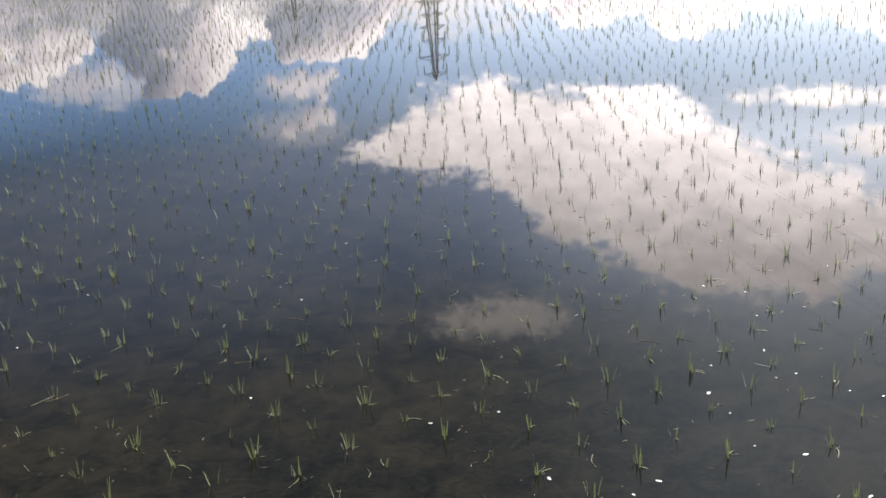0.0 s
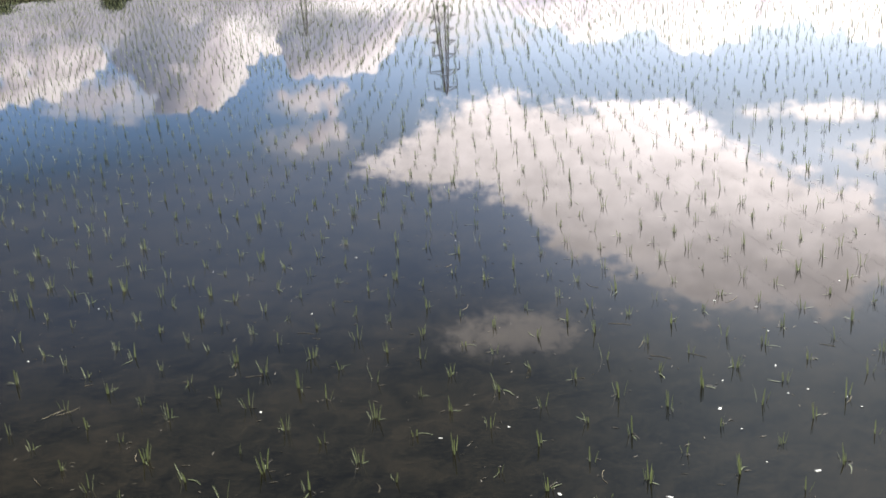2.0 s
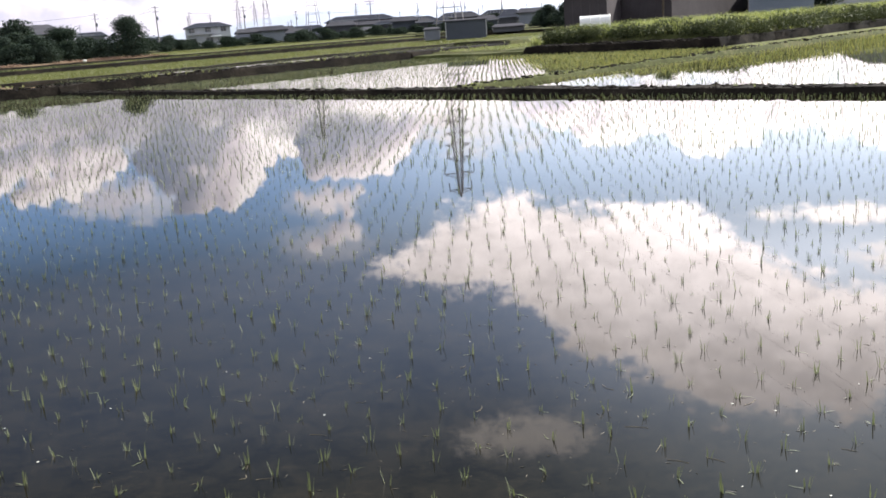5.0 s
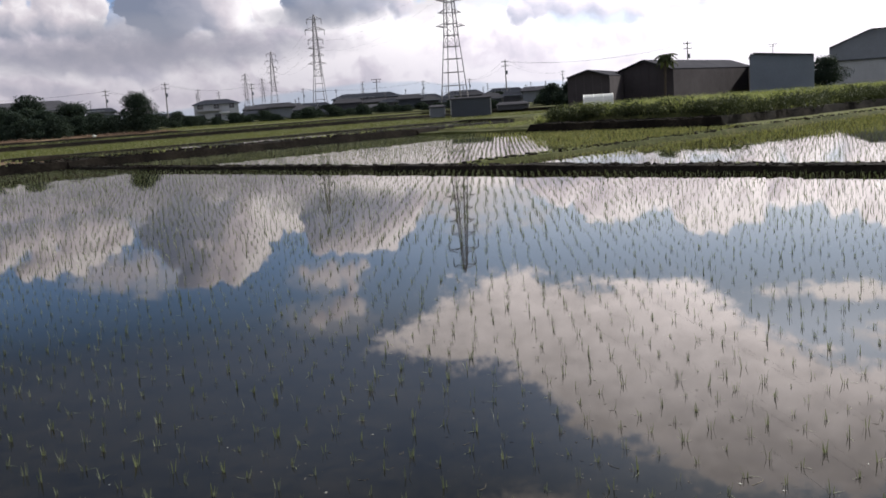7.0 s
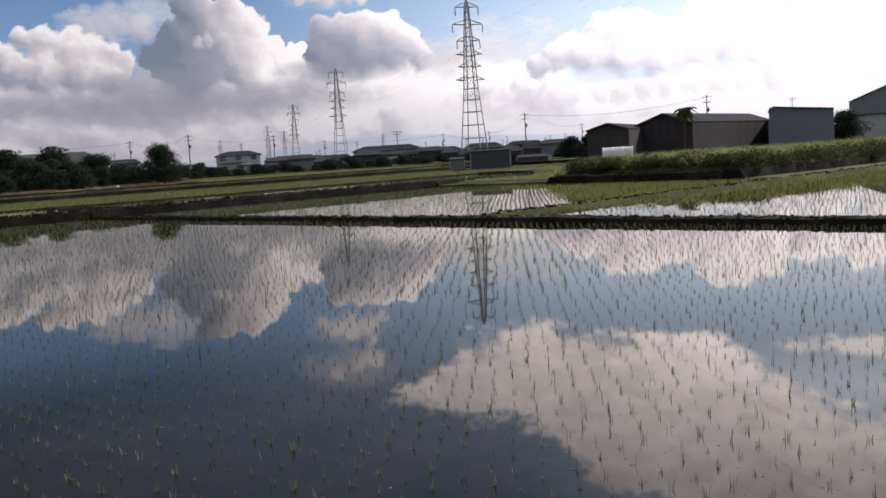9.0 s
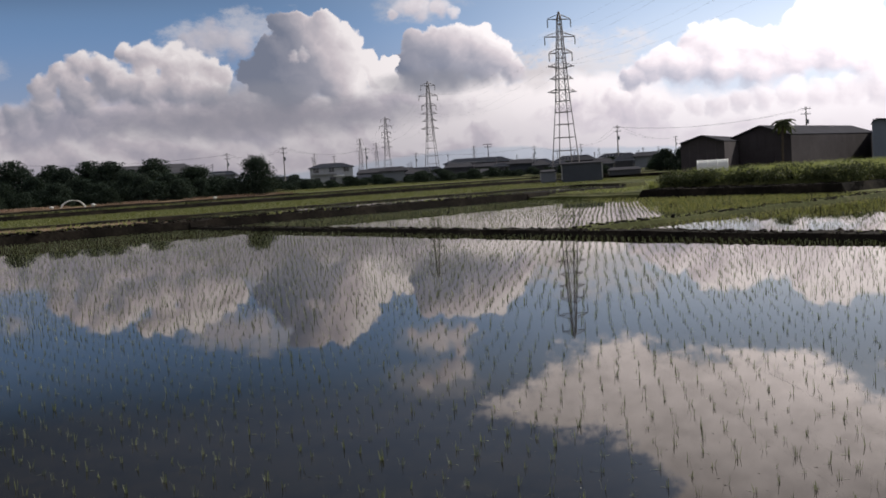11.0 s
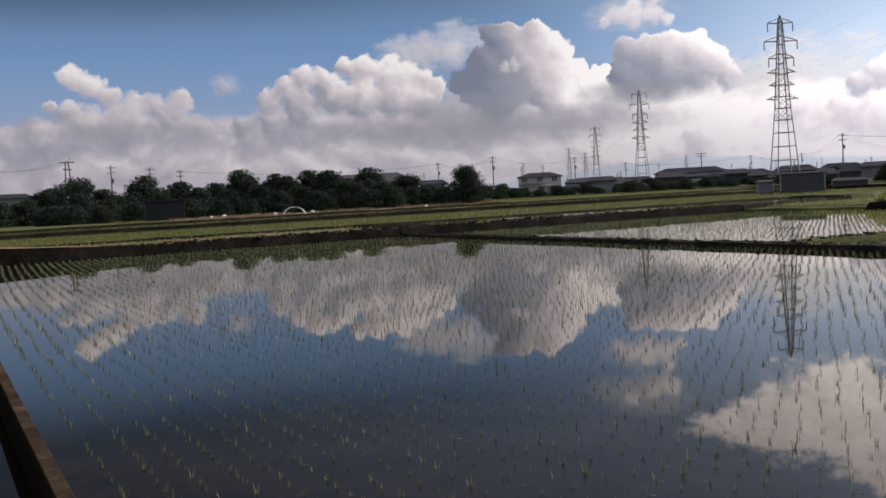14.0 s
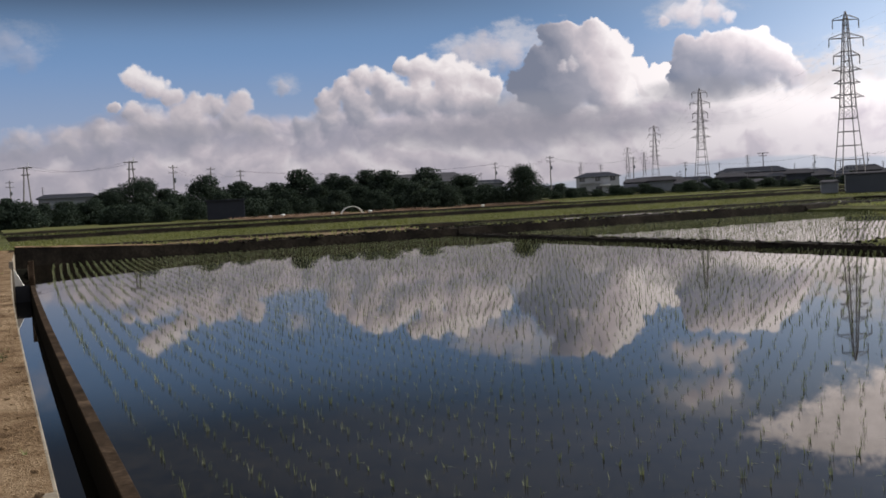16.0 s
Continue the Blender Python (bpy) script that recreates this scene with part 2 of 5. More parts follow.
sky_col = sheet(sky_col, -7.9, 11.7, 2.0, 0.8, 0.05, 0.35, 0.9)
sky_col = sheet(sky_col, 22.5, 11.3, 4.5, 0.45, 0.0, 0.9, 0.6, (1.2, 1.1, 1.07, 1))
sky_col = sheet(sky_col, 27.0, 13.6, 4.5, 0.9, 0.0, 0.9, 0.6, (1.2, 1.1, 1.07, 1))
sky_col = sheet(sky_col, -18.5, 8.3, 2.6, 0.9, 0.1, 0.55, 0.9, (0.80, 0.75, 0.76, 1))
sky_col = sheet(sky_col, -7.4, 9.3, 1.9, 0.65, 0.0, 0.5, 1.0, (0.62, 0.60, 0.63, 1))
sky_col = sheet(sky_col, -30.3, 6.7, 0.7, 0.45, 0.0, 0.35, 0.9)
sky_col = sheet(sky_col, -46.0, 9.0, 2.5, 0.9, 0.0, 0.15, 0.9)
sky_col = sheet(sky_col, 0.6, 4.8, 4.2, 1.9, 0.0, 0.75, 0.8)
sky_col = sheet(sky_col, -3.4, 4.6, 3.6, 1.5, 0.0, 0.9, 0.8, (0.62, 0.57, 0.58, 1))
# thin grey veils behind the heaps
sky_col = heap(sky_col, [(-19.0, 8.0, 1.3), (-20.2, 7.8, 1.0), (-17.8, 7.6, 1.2)], edge=0.5, bumps=1.3, shade=0.42, turn=0.15, cover=0.6, floor=5.0, rim=0.05)
sky_col = heap(sky_col, [(-30.5, 6.5, 0.55)], edge=0.4, bumps=0.8, shade=0.45, cover=0.5, rim=0.0)
sky_col = heap(sky_col, [(-44.6, 8.8, 1.0), (-43.8, 8.2, 0.9), (-46, 8.6, 1.2)], edge=0.6, bumps=1.3, shade=0.55, cover=0.3, rim=0.0)
sky_col = heap(sky_col, [(-7.6, 9.3, 0.95), (-8.5, 9.3, 0.7), (-6.4, 9.2, 0.75), (-5.7, 8.8, 0.5), (-9.2, 8.9, 0.45), (-7.3, 11.3, 0.85), (-6.4, 11.0, 0.8), (-8.5, 11.8, 0.65), (-6.3, 10.0, 0.55)],
               edge=0.4, bumps=1.8, shade=0.22, turn=0.2, cover=0.85)
# a soft bank behind the heaps
sky_col = cloud(sky_col, [(-60, 4.6), (-46, 4.4), (-42, 4.7), (-40, 5.3), (-34, 5.7), (-31.5, 5.3), (-29.5, 5.4), (-26, 5.8), (-20, 5.8), (-16, 5.8), (-10.4, 5.9), (-8.9, 6.5), (-7.8, 6.1), (-3, 5.4), (0, 5.6), (3, 5.2), (6, 4.6), (9, 4.3), (14, 4.2), (60, 4)],
                soft=1.2, rough=0.9, thick=6.0, floor=0.0, cover=0.95, rim=0.4, lean=0.014, mid=-16.0, base=0.10, dim=0.97, mottle=0.7)
# the bright heaps towards the sun
sky_col = heap(sky_col, [(7.4, 6.3, 1.0), (8.3, 6.3, 1.15), (9.4, 6.2, 1.2), (10.4, 5.9, 1.05), (11.2, 5.8, 1.0), (5.9, 5.3, 1.1), (4.9, 4.9, 1.0), (3.9, 4.5, 0.85), (6.8, 5.0, 1.25), (8.6, 4.8, 1.35),
                         (10.6, 4.6, 1.5), (12.7, 6.5, 1.15), (13.5, 7.0, 1.3), (14.6, 7.1, 1.2), (16.0, 6.4, 1.4), (12.3, 5.1, 1.5), (14.3, 5.3, 1.7), (16.4, 4.7, 1.7)],
               edge=0.22, bumps=0.55, shade=0.27, turn=0.34, lean=0.02, mid=9.0, rise=0.08, level=5.5, floor=3.2, fade=1.6, dim=1.12, relief=0.6)
sky_col = heap(sky_col, [(17.9, 5.9, 1.2), (19.3, 5.6, 1.1), (20.8, 6.2, 1.3), (22.6, 6.6, 1.5), (24.5, 7.0, 1.6), (27, 7.0, 2.0), (30, 7.2, 2.2), (34, 7, 2.4), (19, 4.6, 1.6), (22, 4.8, 1.9), (26, 5, 2.2)],
               edge=0.2, shade=0.16, turn=0.26, floor=4.0, fade=1.5, dim=1.2)
# the grey one beside the tower
sky_col = heap(sky_col, [(-7.7, 7.0, 1.15), (-6.7, 7.1, 1.2), (-5.5, 7.2, 1.15), (-4.3, 7.1, 1.1), (-3.3, 6.4, 0.97), (-4.3, 5.8, 1.3), (-6.1, 5.7, 1.6), (-7.9, 5.4, 1.35), (-8.5, 6.2, 0.8), (-2.6, 5.4, 0.9)],
               edge=0.14, bumps=0.6, shade=0.56, turn=0.30, lean=0.09, mid=-5.0, rise=0.2, level=6.2, floor=4.6, fade=1.4, relief=0.7)
# the far one over the trees
sky_col = heap(sky_col, [(-38.5, 7.2, 0.82), (-37.5, 6.7, 0.8), (-36.6, 6.2, 0.78), (-35.3, 5.7, 0.85), (-34.3, 5.6, 0.79), (-33.0, 5.8, 0.86), (-39.5, 5.6, 0.38), (-38.6, 5.3, 0.7), (-35.8, 4.8, 1.36),
                         (-33.4, 4.8, 1.2), (-31.9, 4.1, 1.1), (-37.7, 4.3, 1.5), (-40.3, 4.0, 1.2), (-42.0, 3.7, 1.2), (-44.3, 3.4, 1.5), (-35.6, 3.5, 1.8), (-47, 3.6, 1.8), (-51, 3.8, 2.4)],
               edge=0.3, bumps=0.8, shade=0.36, turn=0.28, rise=0.12, level=5.6, floor=3.4, fade=2.0, cover=0.97, dim=0.9)
sky_col = heap(sky_col, [(-23.7, 7.4, 0.68), (-22.6, 7.1, 1.0), (-21.4, 7.0, 1.05), (-20.3, 6.8, 0.95), (-19.4, 6.4, 0.83), (-18.6, 6.1, 0.7), (-26.1, 6.8, 0.86), (-25.1, 6.5, 0.89), (-27.1, 6.2, 0.8),
                         (-28.0, 5.6, 0.88), (-24.5, 5.8, 1.27), (-23.0, 5.5, 1.44), (-21.0, 5.5, 1.44), (-19.5, 5.3, 1.2), (-26.2, 5.0, 1.4), (-28.2, 4.5, 1.1), (-29.5, 4.0, 1.0)],
               edge=0.24, bumps=0.7, shade=0.37, turn=0.46, lean=0.015, mid=-23.0, rise=0.13, level=6.0, floor=3.6, fade=1.6, dim=0.96)
# the tall one
sky_col = heap(sky_col, [(-15.2, 8.6, 0.9), (-14.5, 8.2, 1.2), (-13.0, 8.5, 1.0), (-12.3, 7.7, 1.0), (-11.5, 7.6, 0.77), (-11.7, 6.5, 1.1), (-10.8, 6.5, 0.8), (-13.7, 6.8, 1.85), (-15.9, 7.2, 1.1),
                         (-16.9, 6.0, 1.1), (-12.2, 5.3, 1.55), (-15.3, 5.2, 1.9), (-10.2, 5.7, 0.8), (-9.6, 6.1, 0.6), (-9.1, 6.4, 0.4), (-9.9, 5.3, 0.9)],
               edge=0.12, bumps=0.75, shade=0.45, turn=0.36, lean=0.21, mid=-13.3, rise=0.03, level=6.8, floor=3.6, fade=1.6, rim=0.2, relief=0.6)
sky_col = heap(sky_col, [(-14.7, 6.9, 0.45), (-14.1, 7.0, 0.4)], edge=0.5, bumps=0.9, shade=0.26, turn=0.3, cover=0.7)
# low puffs and a broken bank under them all
sky_col = heap(sky_col, [(2.9, 3.7, 0.62), (3.5, 3.4, 0.62), (2.1, 3.2, 0.68), (4.9, 2.8, 0.85), (5.8, 2.7, 0.65), (7.3, 2.8, 0.7), (8.5, 2.8, 0.8), (9.7, 3.0, 0.8), (10.8, 3.1, 0.85), (12.3, 3.2, 1.0), (13.7, 3.0, 1.0),
                         (15.1, 3.1, 1.1), (16.8, 3.2, 1.3), (19, 3.4, 1.5), (1.2, 2.8, 0.8), (22, 3.4, 1.8), (26, 3.4, 2.0)],
               edge=0.4, bumps=0.7, shade=0.22, turn=0.22, rise=0.05, level=3.0, floor=1.4, fade=1.5, cover=0.85, dim=1.04, relief=0.6)
sky_col = cloud(sky_col, [(-60, 3.4), (-40, 3.4), (-30, 3.6), (-24, 3.5), (-18, 3.4), (-12, 3.5), (-8, 4.2), (-3, 4.4), (0.5, 3.4), (2.3, 2.6), (4.0, 2.4), (8, 2.4), (18, 3), (60, 4)],
                soft=1.6, rough=1.3, thick=7.0, floor=0.0, cover=0.85, rim=0.3, lean=0.012, mid=-20.0, base=0.02, dim=0.92, mottle=0.9)
# the flat grey undersides
sky_col = sheet(sky_col, -16.0, 3.6, 8.8, 0.95, 0.0, 0.8, 0.8, (0.26, 0.26, 0.31, 1), 0.22)
sky_col = sheet(sky_col, -16.8, 4.9, 2.6, 0.7, 0.0, 0.7, 0.8, (0.30, 0.305, 0.36, 1), 0.2)
sky_col = sheet(sky_col, -7.3, 5.1, 2.9, 0.65, 0.0, 0.75, 0.7, (0.30, 0.30, 0.345, 1), 0.18)
sky_col = sheet(sky_col, -37.0, 4.3, 4.5, 0.35, 0.0, 0.4, 0.6, (0.33, 0.32, 0.37, 1), 0.22)
sky_col = heap(sky_col, [(-27.5, 2.5, 0.6), (-26.3, 2.3, 0.5), (-24.2, 2.5, 0.55), (-22.8, 2.2, 0.5), (-20.6, 2.3, 0.6), (-31.0, 2.2, 0.7), (-33.5, 2.4, 0.7), (-37.0, 2.3, 0.6), (-42.5, 2.6, 0.7), (-18.2, 2.0, 0.6)],
               edge=0.6, bumps=1.2, shade=0.3, turn=0.22, floor=1.2, fade=1.0, cover=0.55)
# haze and far blue hills at the horizon
sky_col = W.mix(W.step(el, 5.5, 0.2, 0.0, 0.6), sky_col, (0.47, 0.435, 0.485, 1))
hills = W.math("ADD", W.profile(az01, [(-60, 0.5), (-20, 0.4), (-14, 0.6), (-9, 1.1), (-4, 1.35), (0, 1.1), (6, 0.8), (20, 0.5), (60, 0.5)]), W.math("MULTIPLY", W.noise(way, 22.0, 4.0), 0.6))
hills = W.math("SUBTRACT", W.math("SUBTRACT", hills, 0.25), el)
sky_col = W.mix(W.step(hills, 0.0, 0.22, 0.0, 0.6), sky_col, (0.36, 0.42, 0.51, 1))
glow = W.math("MULTIPLY_ADD", near_sun, 0.66, 0.85)
sky_col = W.vec("SCALE", sky_col, W.math("MULTIPLY", glow, 10.0))
back = W.node("ShaderNodeBackground")
W.put(back.inputs[0], sky_col)
back.inputs[1].default_value = 0.1
W.put(W.node("ShaderNodeOutputWorld").inputs[0], back.outputs[0])

lamp = bpy.data.lights.new("sun", "SUN")
lamp.energy, lamp.angle, lamp.color = 5.0, radians(0.6), (1.0, 0.93, 0.83)
sun = new("sun", lamp)
sun.matrix_world = look(sun_way * 300, (0, 0, 0))

# ---- materials ----


def material(name, build):
    m = bpy.data.materials.new(name)
    m.use_nodes = True
    n = Net(m.node_tree)
    shader, bump = build(n)
    out = n.node("ShaderNodeOutputMaterial")
    n.put(out.inputs["Surface"], shader)
    return m


def principled(n, col, rough=0.8, metal=0.0, bump=None, strength=0.3, dist=0.02, spec=0.4):
    b = n.node("ShaderNodeBsdfPrincipled")
    n.put(b.inputs["Base Color"], col)
    n.put(b.inputs["Roughness"], rough)
    b.inputs["Metallic"].default_value = metal
    b.inputs["Specular IOR Level"].default_value = spec
    if bump is not None:
        k = n.node("ShaderNodeBump")
        k.inputs["Strength"].default_value, k.inputs["Distance"].default_value = strength, dist
        n.put(k.inputs["Height"], bump)
        n.put(b.inputs["Normal"], k.outputs[0])
    return b.outputs[0]


def place(n):
    return n.node("ShaderNodeNewGeometry").outputs["Position"]


def own(n):
    return n.node("ShaderNodeTexCoord").outputs["Object"]


def chance(n):
    return n.node("ShaderNodeObjectInfo").outputs["Random"]


def island(n):
    return n.node("ShaderNodeNewGeometry").outputs["Random Per Island"]


def earthy(name, dark, mid, light, big=0.6, small=9.0, rough=0.95, strength=0.5, dist=0.04, spec=0.05):
    """Ground of three tones, varied at two scales."""
    def build(n):
        p = place(n)
        a, b = n.noise(p, big, 5.0, 0.6), n.noise(p, small, 5.0, 0.65)
        f = n.math("ADD", n.math("MULTIPLY", a, 0.6), n.math("MULTIPLY", b, 0.4))
        col = n.ramp(f, (0.36, dark), (0.5, mid), (0.64, light))
        return principled(n, col, rough, 0.0, b, strength, dist, spec), None
    return material(name, build)


def plain(name, col, rough=0.7, metal=0.0, vary=0.25, scale=1.5, strength=0.1, spec=0.4):
    """Painted or cast stuff with soft stains and a fine grain."""
    def build(n):
        p = own(n)
        a, b = n.noise(p, scale, 6.0, 0.65), n.noise(p, scale * 14, 3.0)
        k = n.math("ADD", n.math("MULTIPLY", n.math("SUBTRACT", a, 0.5), vary * 2.2), n.math("MULTIPLY", n.math("SUBTRACT", b, 0.5), vary))
        k = n.math("ADD", n.math("MULTIPLY", n.math("SUBTRACT", chance(n), 0.5), vary * 0.8), k)
        c = n.vec("SCALE", col, n.math("ADD", 1.0, k))
        return principled(n, c, rough, metal, b, strength, 0.01, spec), None
    return material(name, build)


def leafy(name, a, b, c, through=0.35, shine=0.3):
    """Leaves that let some light through; each leaf has its own tone."""
    def build(n):
        f = n.math("ADD", n.math("MULTIPLY", island(n), 0.6), n.math("MULTIPLY", n.noise(place(n), 0.5, 3.0), 0.55))
        col = n.ramp(f, (0.2, a), (0.55, b), (0.95, c))
        s = principled(n, col, 0.6, 0.0, spec=shine)
        t = n.node("ShaderNodeBsdfTranslucent")
        n.put(t.inputs[0], n.mix(0.5, col, n.vec("MULTIPLY", col, (1.3, 1.4, 0.5))))
        m = n.node("ShaderNodeMixShader")
        m.inputs[0].default_value = through
        n.put(m.inputs[1], s)
        n.put(m.inputs[2], t.outputs[0])
        return m.outputs[0], None
    return material(name, build)


def water_material(name, tint, ripple):
    """Still water: mirror by Fresnel over murky water that shows the mud a few centimetres down."""
    def build(n):
        p = place(n)
        k = n.node("ShaderNodeBump")
        k.inputs["Strength"].default_value, k.inputs["Distance"].default_value = ripple, 0.02
        wave = n.math("ADD", n.noise(n.vec("MULTIPLY", p, (1.0, 0.7, 1.0)), 1.6, 1.0, 0.4), n.math("MULTIPLY", n.noise(p, 0.35, 2.0), 1.5))
        wave = n.math("MULTIPLY_ADD", n.noise(n.vec("MULTIPLY", p, (1.0, 0.6, 1.0)), 14.0, 2.0, 0.5), 0.04, wave)
        n.put(k.inputs["Height"], wave)
        gloss = n.node("ShaderNodeBsdfGlossy")
        gloss.inputs["Roughness"].default_value = 0.02
        gloss.inputs["Color"].default_value = (0.92, 0.88, 0.84, 1)
        n.put(gloss.inputs["Normal"], k.outputs[0])
        clear = n.node("ShaderNodeBsdfDiffuse")
        a, b = n.noise(p, 0.9, 5.0, 0.6), n.noise(p, 5.0, 6.0, 0.7, 0.6)
        smear = n.noise(n.vec("MULTIPLY", p, (1.0, 2.2, 1.0)), 17.0, 7.0, 0.78, 1.8)
        f = n.math("ADD", n.math("MULTIPLY", a, 0.30), n.math("ADD", n.math("MULTIPLY", b, 0.34), n.math("MULTIPLY", smear, 0.36)))
        bed = n.ramp(f, (0.43, (0.0020, 0.0019, 0.0017)), (0.50, (0.0105, 0.0098, 0.0070)), (0.58, (0.0225, 0.0190, 0.0130)))
        n.put(clear.inputs[0], n.vec("MULTIPLY", bed, tint[:3]))
        fres = n.node("ShaderNodeFresnel")
        fres.inputs["IOR"].default_value = 1.33
        m = n.node("ShaderNodeMixShader")
        n.put(m.inputs[0], fres.outputs[0])
        n.put(m.inputs[1], clear.outputs[0])
        n.put(m.inputs[2], gloss.outputs[0])
        return m.outputs[0], None
    return material(name, build)


MUD = earthy("paddy_mud", (0.0026, 0.0026, 0.0021), (0.0062, 0.0062, 0.0047), (0.0135, 0.0125, 0.0092), 1.3, 6.0, 0.95, 0.6, 0.05)
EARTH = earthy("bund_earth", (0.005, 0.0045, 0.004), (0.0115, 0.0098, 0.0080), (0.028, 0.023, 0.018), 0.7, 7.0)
GRASS = earthy("grassy_ground", (0.03, 0.036, 0.013), (0.060, 0.066, 0.025), (0.11, 0.105, 0.05), 0.25, 3.0)
PADDY = earthy("rice_field_ground", (0.052, 0.059, 0.023), (0.086, 0.092, 0.035), (0.125, 0.127, 0.053), 0.12, 2.5)
DRY = earthy("dry_grass_ground", (0.075, 0.052, 0.036), (0.14, 0.10, 0.065), (0.20, 0.16, 0.10), 0.3, 4.0)
PATHDIRT = earthy("sandy_path", (0.050, 0.030, 0.016), (0.17, 0.115, 0.068), (0.34, 0.255, 0.17), 1.7, 30.0, 0.95, 0.9, 0.05)
CONCRETE = earthy("weathered_concrete", (0.10, 0.085, 0.065), (0.21, 0.185, 0.15), (0.30, 0.27, 0.23), 1.1, 16.0, 0.9, 0.35, 0.02)


def dark_foot_wall(name, dark, mid, light, line):
    """Old concrete, near black below a wandering height line."""
    def build(n):
        p = place(n)
        a, b = n.noise(p, 1.6, 5.0, 0.6), n.noise(p, 18.0, 5.0, 0.65)
        col = n.ramp(n.math("ADD", n.math("MULTIPLY", a, 0.6), n.math("MULTIPLY", b, 0.4)), (0.36, dark), (0.5, mid), (0.64, light))
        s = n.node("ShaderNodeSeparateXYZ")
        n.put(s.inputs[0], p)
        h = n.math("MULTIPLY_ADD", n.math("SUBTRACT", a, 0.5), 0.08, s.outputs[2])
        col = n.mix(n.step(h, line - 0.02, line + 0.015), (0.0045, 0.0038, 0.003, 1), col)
        return principled(n, col, 0.9, 0.0, b, 0.35, 0.02, 0.03), None
    return material(name, build)


BROWNWALL = dark_foot_wall("dark_brown_concrete", (0.014, 0.010, 0.007), (0.034, 0.024, 0.017), (0.085, 0.060, 0.042), 0.105)
WATER = water_material("paddy_water", (0.57, 0.55, 0.51, 1), 0.012)
DITCH = water_material("ditch_water", (0.45, 0.43, 0.38, 1), 0.006)
SEEDLING = leafy("rice_leaf", (0.050, 0.067, 0.027), (0.110, 0.134, 0.060), (0.225, 0.240, 0.13), 0.2, 0.5)
WITHERED = plain("withered_leaf", (0.045, 0.038, 0.024), 0.7, 0, 0.5, 20.0)
RICE = leafy("young_rice_leaf", (0.068, 0.079, 0.028), (0.112, 0.123, 0.043), (0.165, 0.168, 0.063), 0.32)
LUSH = leafy("lush_rice_leaf", (0.13, 0.135, 0.045), (0.21, 0.21, 0.075), (0.30, 0.29, 0.12), 0.4)
WEED = leafy("weed_leaf", (0.11, 0.13, 0.055), (0.19, 0.21, 0.09), (0.30, 0.305, 0.15), 0.45)
TREE = leafy("tree_leaf", (0.016, 0.025, 0.020), (0.029, 0.042, 0.034), (0.050, 0.065, 0.050), 0.15, 0.02)
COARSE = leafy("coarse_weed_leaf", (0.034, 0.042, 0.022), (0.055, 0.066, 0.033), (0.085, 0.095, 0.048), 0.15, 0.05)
BARK = plain("bark", (0.075, 0.058, 0.043), 0.95, 0, 0.4, 4.0, 0.5)
STEEL = plain("galvanised_steel", (0.25, 0.235, 0.245), 0.7, 0.1, 0.2, 0.3)
POLE = plain("pole_concrete", (0.20, 0.19, 0.18), 0.9)
WIRE = plain("cable", (0.05, 0.05, 0.055), 0.6)
ALUWIRE = plain("aluminium_cable", (0.10, 0.10, 0.105), 1.0, 0, 0.1, 1.5, 0.1, 0.0)
DARKWALL = plain("dark_corrugated_wall", (0.068, 0.060, 0.066), 0.95, 0, 0.35, 0.35, 0.1, 0.05)
BLUEWALL = plain("blue_grey_sheet_wall", (0.19, 0.22, 0.27), 0.7, 0.1, 0.2, 0.3)
SHEDWALL = plain("dull_blue_sheet_wall", (0.060, 0.068, 0.085), 0.8, 0, 0.3, 0.4, 0.1, 0.2)
DIMWALL = plain("dark_timber_wall", (0.066, 0.068, 0.080), 0.85, 0, 0.4, 0.5)
PALEWALL = plain("pale_plaster_wall", (0.46, 0.47, 0.50), 0.85, 0, 0.2, 0.4)
GREYWALL = plain("grey_siding", (0.17, 0.185, 0.215), 0.8, 0, 0.25, 0.4)
ROOF = plain("dark_roof_tile", (0.034, 0.037, 0.048), 1.0, 0, 0.3, 0.6, 0.1, 0.0)
SHEETROOF = plain("weathered_sheet_roof", (0.064, 0.064, 0.074), 0.95, 0, 0.3, 0.4, 0.1, 0.0)
GLASS = plain("window_glass", (0.03, 0.035, 0.04), 0.08, 0, 0.1, 1.0, 0.02, 0.6)
FRAMEM = plain("aluminium_frame", (0.35, 0.35, 0.36), 0.45, 0.5, 0.1)
VINYL = plain("greenhouse_film", (0.62, 0.63, 0.62), 0.4, 0, 0.15, 0.8)
STRAWM = plain("floating_straw", (0.20, 0.17, 0.11), 0.8, 0, 0.4, 20.0)
GLINT = plain("pale_glint_scrap", (0.5, 0.5, 0.46), 0.35, 0, 0.3, 20.0)

# ---- building helpers ----


def bow(u):
    """The ditch and its banks swing a little off the straight further on."""
    return 0.0004 * max(0.0, min(u, 52.0) - 10.0) ** 2


def at(u, v, z=0.0):
    """Metres along the ditch (u) and away from it (v), to the world."""
    c, s = math.cos(radians(46)), math.sin(radians(46))
    v += bow(u) * min(1.0, max(0.0, 1.0 - (v - 1.2) / 7.0))
    return Vector((-s * u + c * v, c * u + s * v, z))


def polar(a, d, z=0.0):
    return Vector((math.sin(radians(a)) * d, math.cos(radians(a)) * d, z))


def height(a_el, d):
    """The height above the water of what stands d metres off at that elevation from the eye."""
    return 2.2 + d * math.tan(radians(a_el))


def part(name, bm, mat, parent=None, label=""):
    me = bpy.data.meshes.new(name)
    bm.to_mesh(me)
    bm.free()
    me.materials.append(mat)
    ob = new(name, me)
    if parent is not None:
        ob.parent = parent
    return tagged(ob, label)


